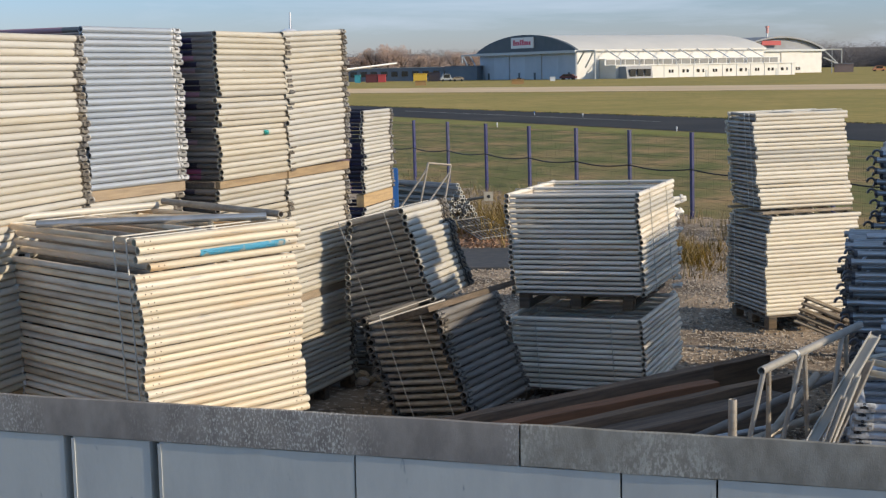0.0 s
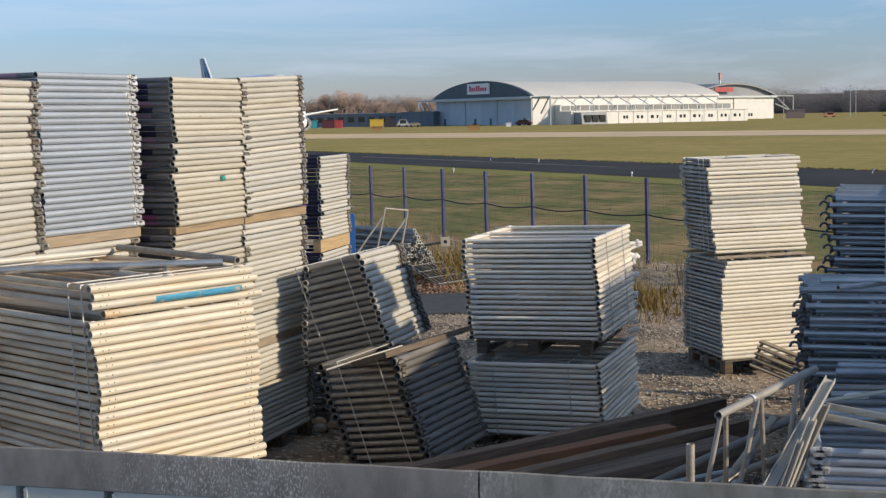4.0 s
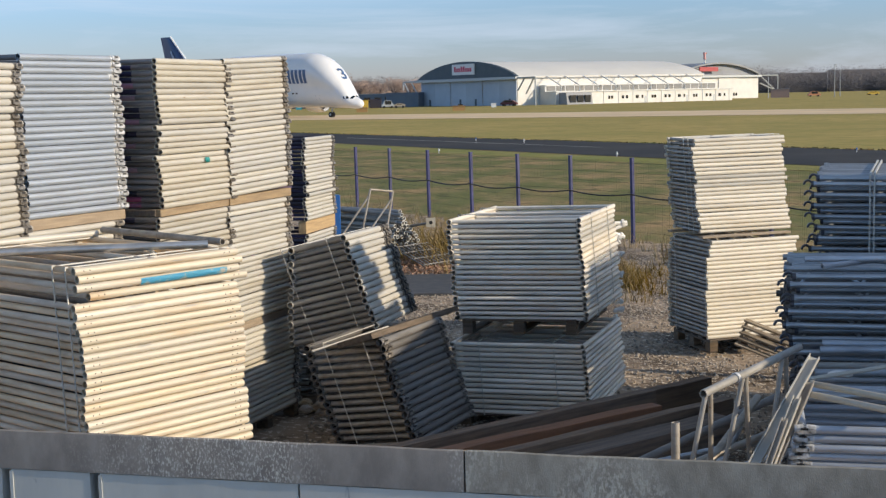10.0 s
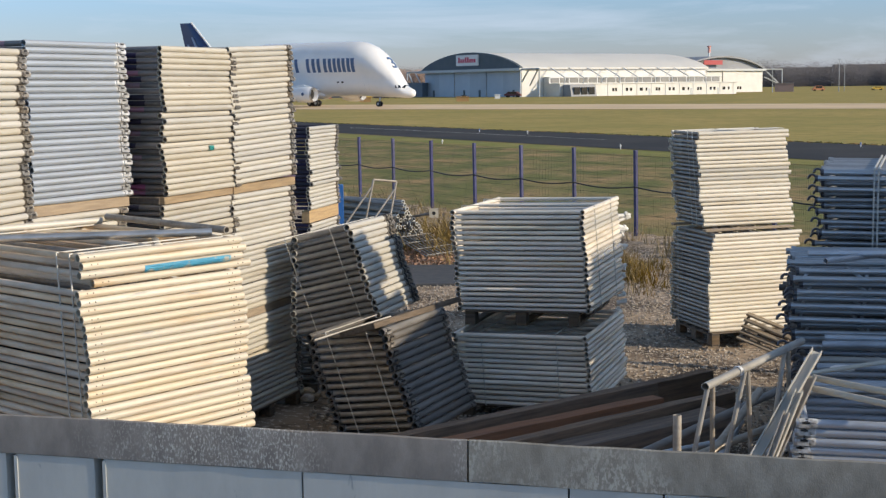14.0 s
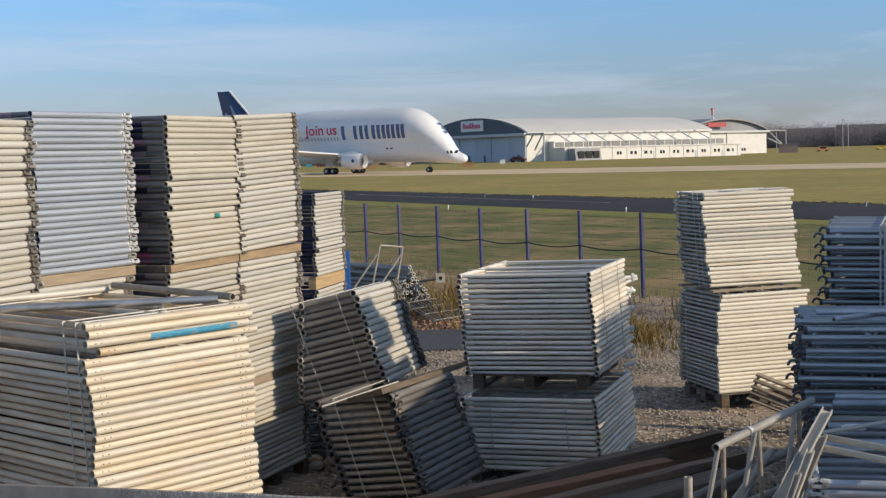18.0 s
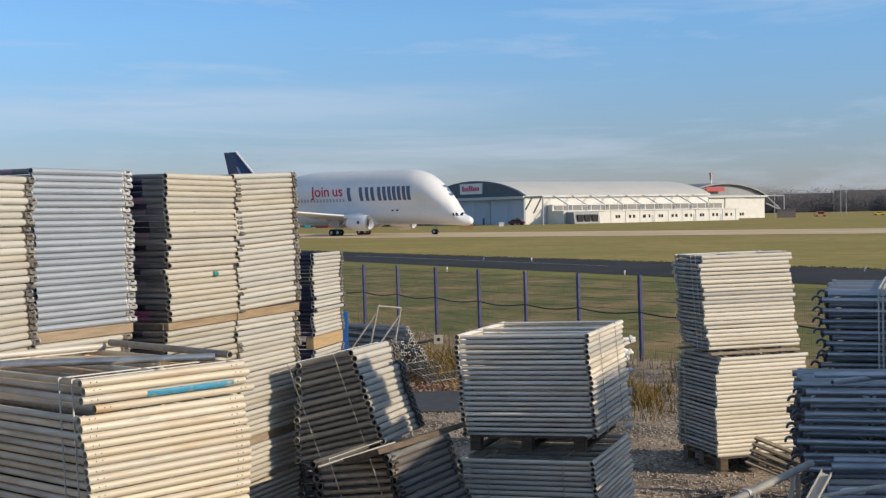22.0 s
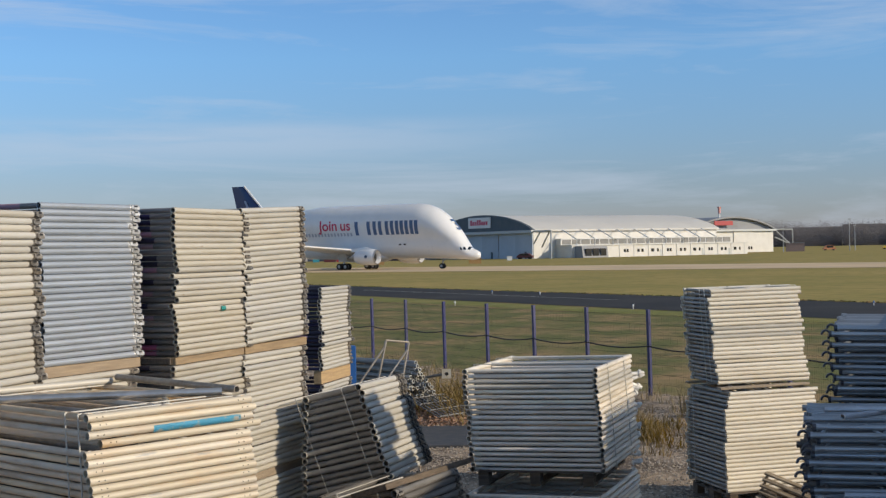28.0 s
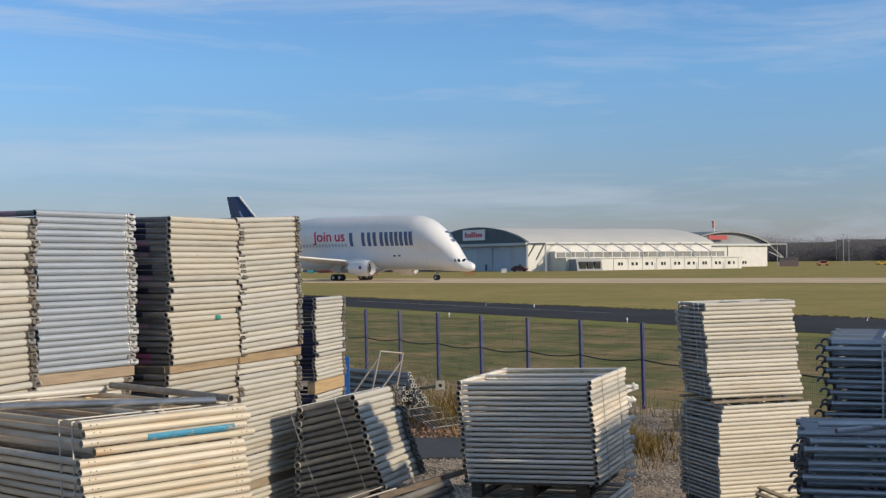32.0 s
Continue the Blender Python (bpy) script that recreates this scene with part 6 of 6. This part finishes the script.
for side in (-1, 1):
    w = wing("wing", 19.8, 11.0, 33.0, 2.8, 2.0, 22.4, 2.9, 5.2, 0.055, GREYWING, side)
    bm = bmesh.new()
    add_rod(bm, (NOSE - 20.0, side * 2.6, 3.25), (NOSE - 33.0, side * 22.3, 5.27), 0.16, 8)
    part("slat", mesh_of("slat", bm, WHITE), w, label="white leading edge")
    for y, s in ((6.0, 28.5), (12.0, 31.2), (16.5, 32.6)):
        bm = bmesh.new()
        add_rings(bm, [ring((NOSE - s - k, side * y, 3.1 + (y - 2) * 0.11 - 0.25), (0, 1, 0), (0, 0, 1), r, 8) for k, r in ((-1.6, 0.05), (-0.6, 0.28), (1.0, 0.28), (2.4, 0.05))])
        part("flap_fairing", mesh_of("flap_fairing", bm, GREYWING), w)
    # engine in its nacelle under the wing
    ex, ey, ez = NOSE - 17.2, side * 7.9, 2.35
    bm = bmesh.new()
    prof = [(-0.9, 0.95), (-0.25, 1.12), (0.0, 1.2), (0.0, 1.28), (-0.25, 1.40), (-1.2, 1.47), (-3.0, 1.42), (-4.4, 1.18), (-4.4, 1.05), (-3.6, 0.95)]
    add_rings(bm, [ring((ex + x, ey, ez), (0, 1, 0), (0, 0, 1), r, 24) for x, r in prof])
    en = part("engine", mesh_of("engine", bm, WHITE, 40), plane)
    bm = bmesh.new()
    add_rings(bm, [ring((ex + x, ey, ez), (0, 1, 0), (0, 0, 1), r, 24) for x, r in ((0.02, 1.2), (0.05, 1.24), (0.0, 1.30), (-0.2, 1.375))], 0, False)
    part("intake_lip", mesh_of("intake_lip", bm, ENGINE), en)
    bm = bmesh.new()
    add_rings(bm, [ring((ex + x, ey, ez), (0, 1, 0), (0, 0, 1), r, 20) for x, r in ((-0.75, 1.05), (-0.8, 1.05))])
    add_rings(bm, [ring((ex + x, ey, ez), (0, 1, 0), (0, 0, 1), r, 12) for x, r in ((-0.75, 0.35), (-0.3, 0.05))])
    part("fan", mesh_of("fan", bm, DARK), en)
    bm = bmesh.new()
    add_rings(bm, [ring((ex + x, ey, ez), (0, 1, 0), (0, 0, 1), r, 16) for x, r in ((-3.6, 0.85), (-5.2, 0.62), (-5.3, 0.1))])
    part("exhaust", mesh_of("exhaust", bm, ENGINE), en)
    bm = bmesh.new()
    add_rings(bm, [[(x, ey - 0.22, z), (x, ey + 0.22, z), (x, ey + 0.18, zt), (x, ey - 0.18, zt)] for x, z, zt in ((ex - 0.9, ez + 1.30, ez + 1.45), (ex - 2.5, ez + 1.2, ez + 1.85), (ex - 5.5, ez + 0.9, ez + 1.5))])
    part("pylon", mesh_of("pylon", bm, WHITE, 0), en)
    bm = bmesh.new()
    add_rings(bm, [ring((ex - 1.6, ey - 1.475, ez + 0.1), (1, 0, 0), (0, 0, 1), r, 10) for r in (0.30, 0.31)] if side < 0 else [ring((ex - 1.6, ey + 1.475, ez + 0.1), (1, 0, 0), (0, 0, 1), r, 10) for r in (0.30, 0.31)])
    part("roundel", mesh_of("roundel", bm, LOGOBLUE), en)
    wing("tailplane", 47.5, 5.0, 52.5, 2.2, 1.0, 8.2, 6.6, 7.2, 0.05, WHITE, side)
    bm = bmesh.new()
    add_rings(bm, [[(NOSE - s, side * (8.1 + t), z) for s, t in ((a, 0), (a + 0.4 * c, 0.12), (a + c, 0), (a + 0.4 * c, -0.12))] for z, a, c in ((5.2, 51.6, 2.6), (7.2, 51.4, 3.6), (10.2, 53.2, 2.2))])
    part("end_fin", mesh_of("end_fin", bm, WHITE, 30), plane)
# fin
bm = bmesh.new()
add_rings(bm, [[(NOSE - s, t, z) for s, t in ((a, 0), (a + 0.12 * c, 0.05 * c), (a + 0.45 * c, 0.06 * c), (a + c, 0), (a + 0.45 * c, -0.06 * c), (a + 0.12 * c, -0.05 * c))] for z, a, c in ((8.6, 44.4, 9.6), (10.5, 47.5, 7.5), (16.9, 53.6, 3.0))])
fin = part("fin", mesh_of("fin", bm, NAVYFIN, 30), plane, label="navy tail fin with a white leading edge")
bm = bmesh.new()
add_rod(bm, (NOSE - 47.35, 0, 10.5), (NOSE - 53.5, 0, 16.95), 0.20, 8)
part("leading_edge", mesh_of("leading_edge", bm, WHITE), fin)
for k, (a, z, b, z2, t) in enumerate(((51.2, 11.2, 53.0, 14.0, 0.36), (53.2, 11.0, 54.2, 12.6, 0.30))):
    bm = bmesh.new()
    for sd in (-1, 1):
        bm.faces.new([bm.verts.new((NOSE - p, sd * (t + 0.1), q)) for p, q in ((a, z), (a + 0.8, z), (b + 0.3, z2), (b - 0.2, z2))])
    part("fin_stripe", mesh_of("fin_stripe", bm, FINLIGHT, 0), fin)
# landing gear; the wheels turn
WHEELS = []


def wheel(parent, x, y, r, w):
    bm = bmesh.new()
    add_rings(bm, [ring((0, yy, 0), (1, 0, 0), (0, 0, 1), rr_, 20) for yy, rr_ in ((-w / 2, r * 0.55), (-w / 2, r * 0.88), (-w / 3, r), (w / 3, r), (w / 2, r * 0.88), (w / 2, r * 0.55))])
    ob = part("wheel", mesh_of("wheel", bm, BLACK), parent, pose(x, y, r))
    bm = bmesh.new()
    add_rings(bm, [ring((0, yy, 0), (1, 0, 0), (0, 0, 1), rr_, 12) for yy, rr_ in ((-w * 0.51, r * 0.3), (-w * 0.51, r * 0.5), (w * 0.51, r * 0.5), (w * 0.51, r * 0.3))])
    for k in range(5):
        add_rod(bm, (r * 0.4 * math.cos(k * 1.257), -w * 0.54, r * 0.4 * math.sin(k * 1.257)), (r * 0.4 * math.cos(k * 1.257), w * 0.54, r * 0.4 * math.sin(k * 1.257)), r * 0.06, 6)
    part("rim", mesh_of("rim", bm, STEELWORK), ob)
    WHEELS.append((ob, x, y, r))


bm = bmesh.new()
add_rod(bm, (0, 0, 0.5), (0.15, 0, 2.0), 0.13, 10)
add_rod(bm, (0.1, 0, 1.2), (1.0, 0, 2.0), 0.07, 8)
add_rod(bm, (0, -0.4, 0.5), (0, 0.4, 0.5), 0.09, 8)
ng = part("nose_gear", mesh_of("nose_gear", bm, STEELWORK), plane)
wheel(ng, 0, -0.32, 0.5, 0.32)
wheel(ng, 0, 0.32, 0.5, 0.32)
for side in (-1, 1):
    gx, gy = -18.6, side * 4.8
    bm = bmesh.new()
    add_rod(bm, (gx, gy, 0.6), (gx, gy - side * 0.6, 3.3), 0.2, 10)
    add_rod(bm, (gx - 0.75, gy, 0.62), (gx + 0.75, gy, 0.62), 0.14, 8)
    for dx in (-0.7, 0.7):
        add_rod(bm, (gx + dx, gy - 0.6, 0.62), (gx + dx, gy + 0.6, 0.62), 0.1, 8)
    add_rod(bm, (gx, gy, 1.6), (gx, gy - side * 2.2, 2.6), 0.09, 8)
    add_box(bm, gx - 0.9, gx + 0.9, gy + side * 0.42 - 0.03, gy + side * 0.42 + 0.03, 1.5, 3.0)
    mg = part("main_gear", mesh_of("main_gear", bm, STEELWORK), plane)
    for dx in (-0.7, 0.7):
        for dy in (-0.48, 0.48):
            wheel(mg, gx + dx, gy + dy, 0.62, 0.42)
bm = bmesh.new()
add_rings(bm, [ring((NOSE - s, 0, 2.35), (0, 1, 0), (0, 0, 1), a, 16, b) for s, a, b in ((18.5, 0.5, 0.3), (20.5, 2.5, 0.95), (28, 2.6, 1.0), (32, 0.6, 0.3))])
part("belly_fairing", mesh_of("belly_fairing", bm, WHITE, 50), plane)

# bring every part to its true length
for ob in plane.children_recursive:
    ob.data.transform(Matrix.Scale(K, 4))
WHEELS = [(ob, x * K, y * K, r * K) for ob, x, y, r in WHEELS]
for ob, x, y, r in WHEELS:
    ob.matrix_basis = pose(x, y, r)

# place of the main gear's middle and heading, degrees, as it turns on to the runway and stops
TAXI = [(0.0, -35.45, 247.99, -82.4), (1.5, -35.21, 246.76, -74.2), (3.0, -34.73, 245.43, -65.9), (4.5, -33.98, 244.0, -58.3), (6.0, -32.91, 242.5, -50.8), (7.5, -31.62, 240.92, -46.0), (9.0, -30.0, 239.28, -41.3), (10.5, -27.88, 237.62, -38.6),
        (12.0, -25.69, 235.99, -35.9), (13.5, -23.34, 234.44, -32.6), (15.0, -20.62, 233.0, -30.3), (16.5, -17.77, 231.68, -29.0), (17.5, -16.16, 230.72, -29.0), (18.5, -14.85, 229.89, -29.3), (19.3, -14.2, 229.45, -29.5), (20.2, -14.26, 229.36, -29.5), (32.0, -14.45, 229.36, -29.5)]


def motions():
    rows = []
    for t, x, y, a in TAXI:
        rows.append((t, pose(x + K * 18.6 * math.cos(radians(a)), y + K * 18.6 * math.sin(radians(a)), 0.0, 0, 0, a)))
    walk(plane, rows)
    ts = [0.25 * k for k in range(81)] + [20.2, 32.0]
    xs = np.interp(ts, [r[0] for r in TAXI], [r[1] for r in TAXI])
    ys = np.interp(ts, [r[0] for r in TAXI], [r[2] for r in TAXI])
    run = np.concatenate([[0], np.cumsum(np.hypot(np.diff(xs), np.diff(ys)))])
    for ob, x, y, r in WHEELS:
        walk(ob, [(t, pose(x, y, r, 0, math.degrees(d / r), 0)) for t, d in zip(ts, run)])


motions()
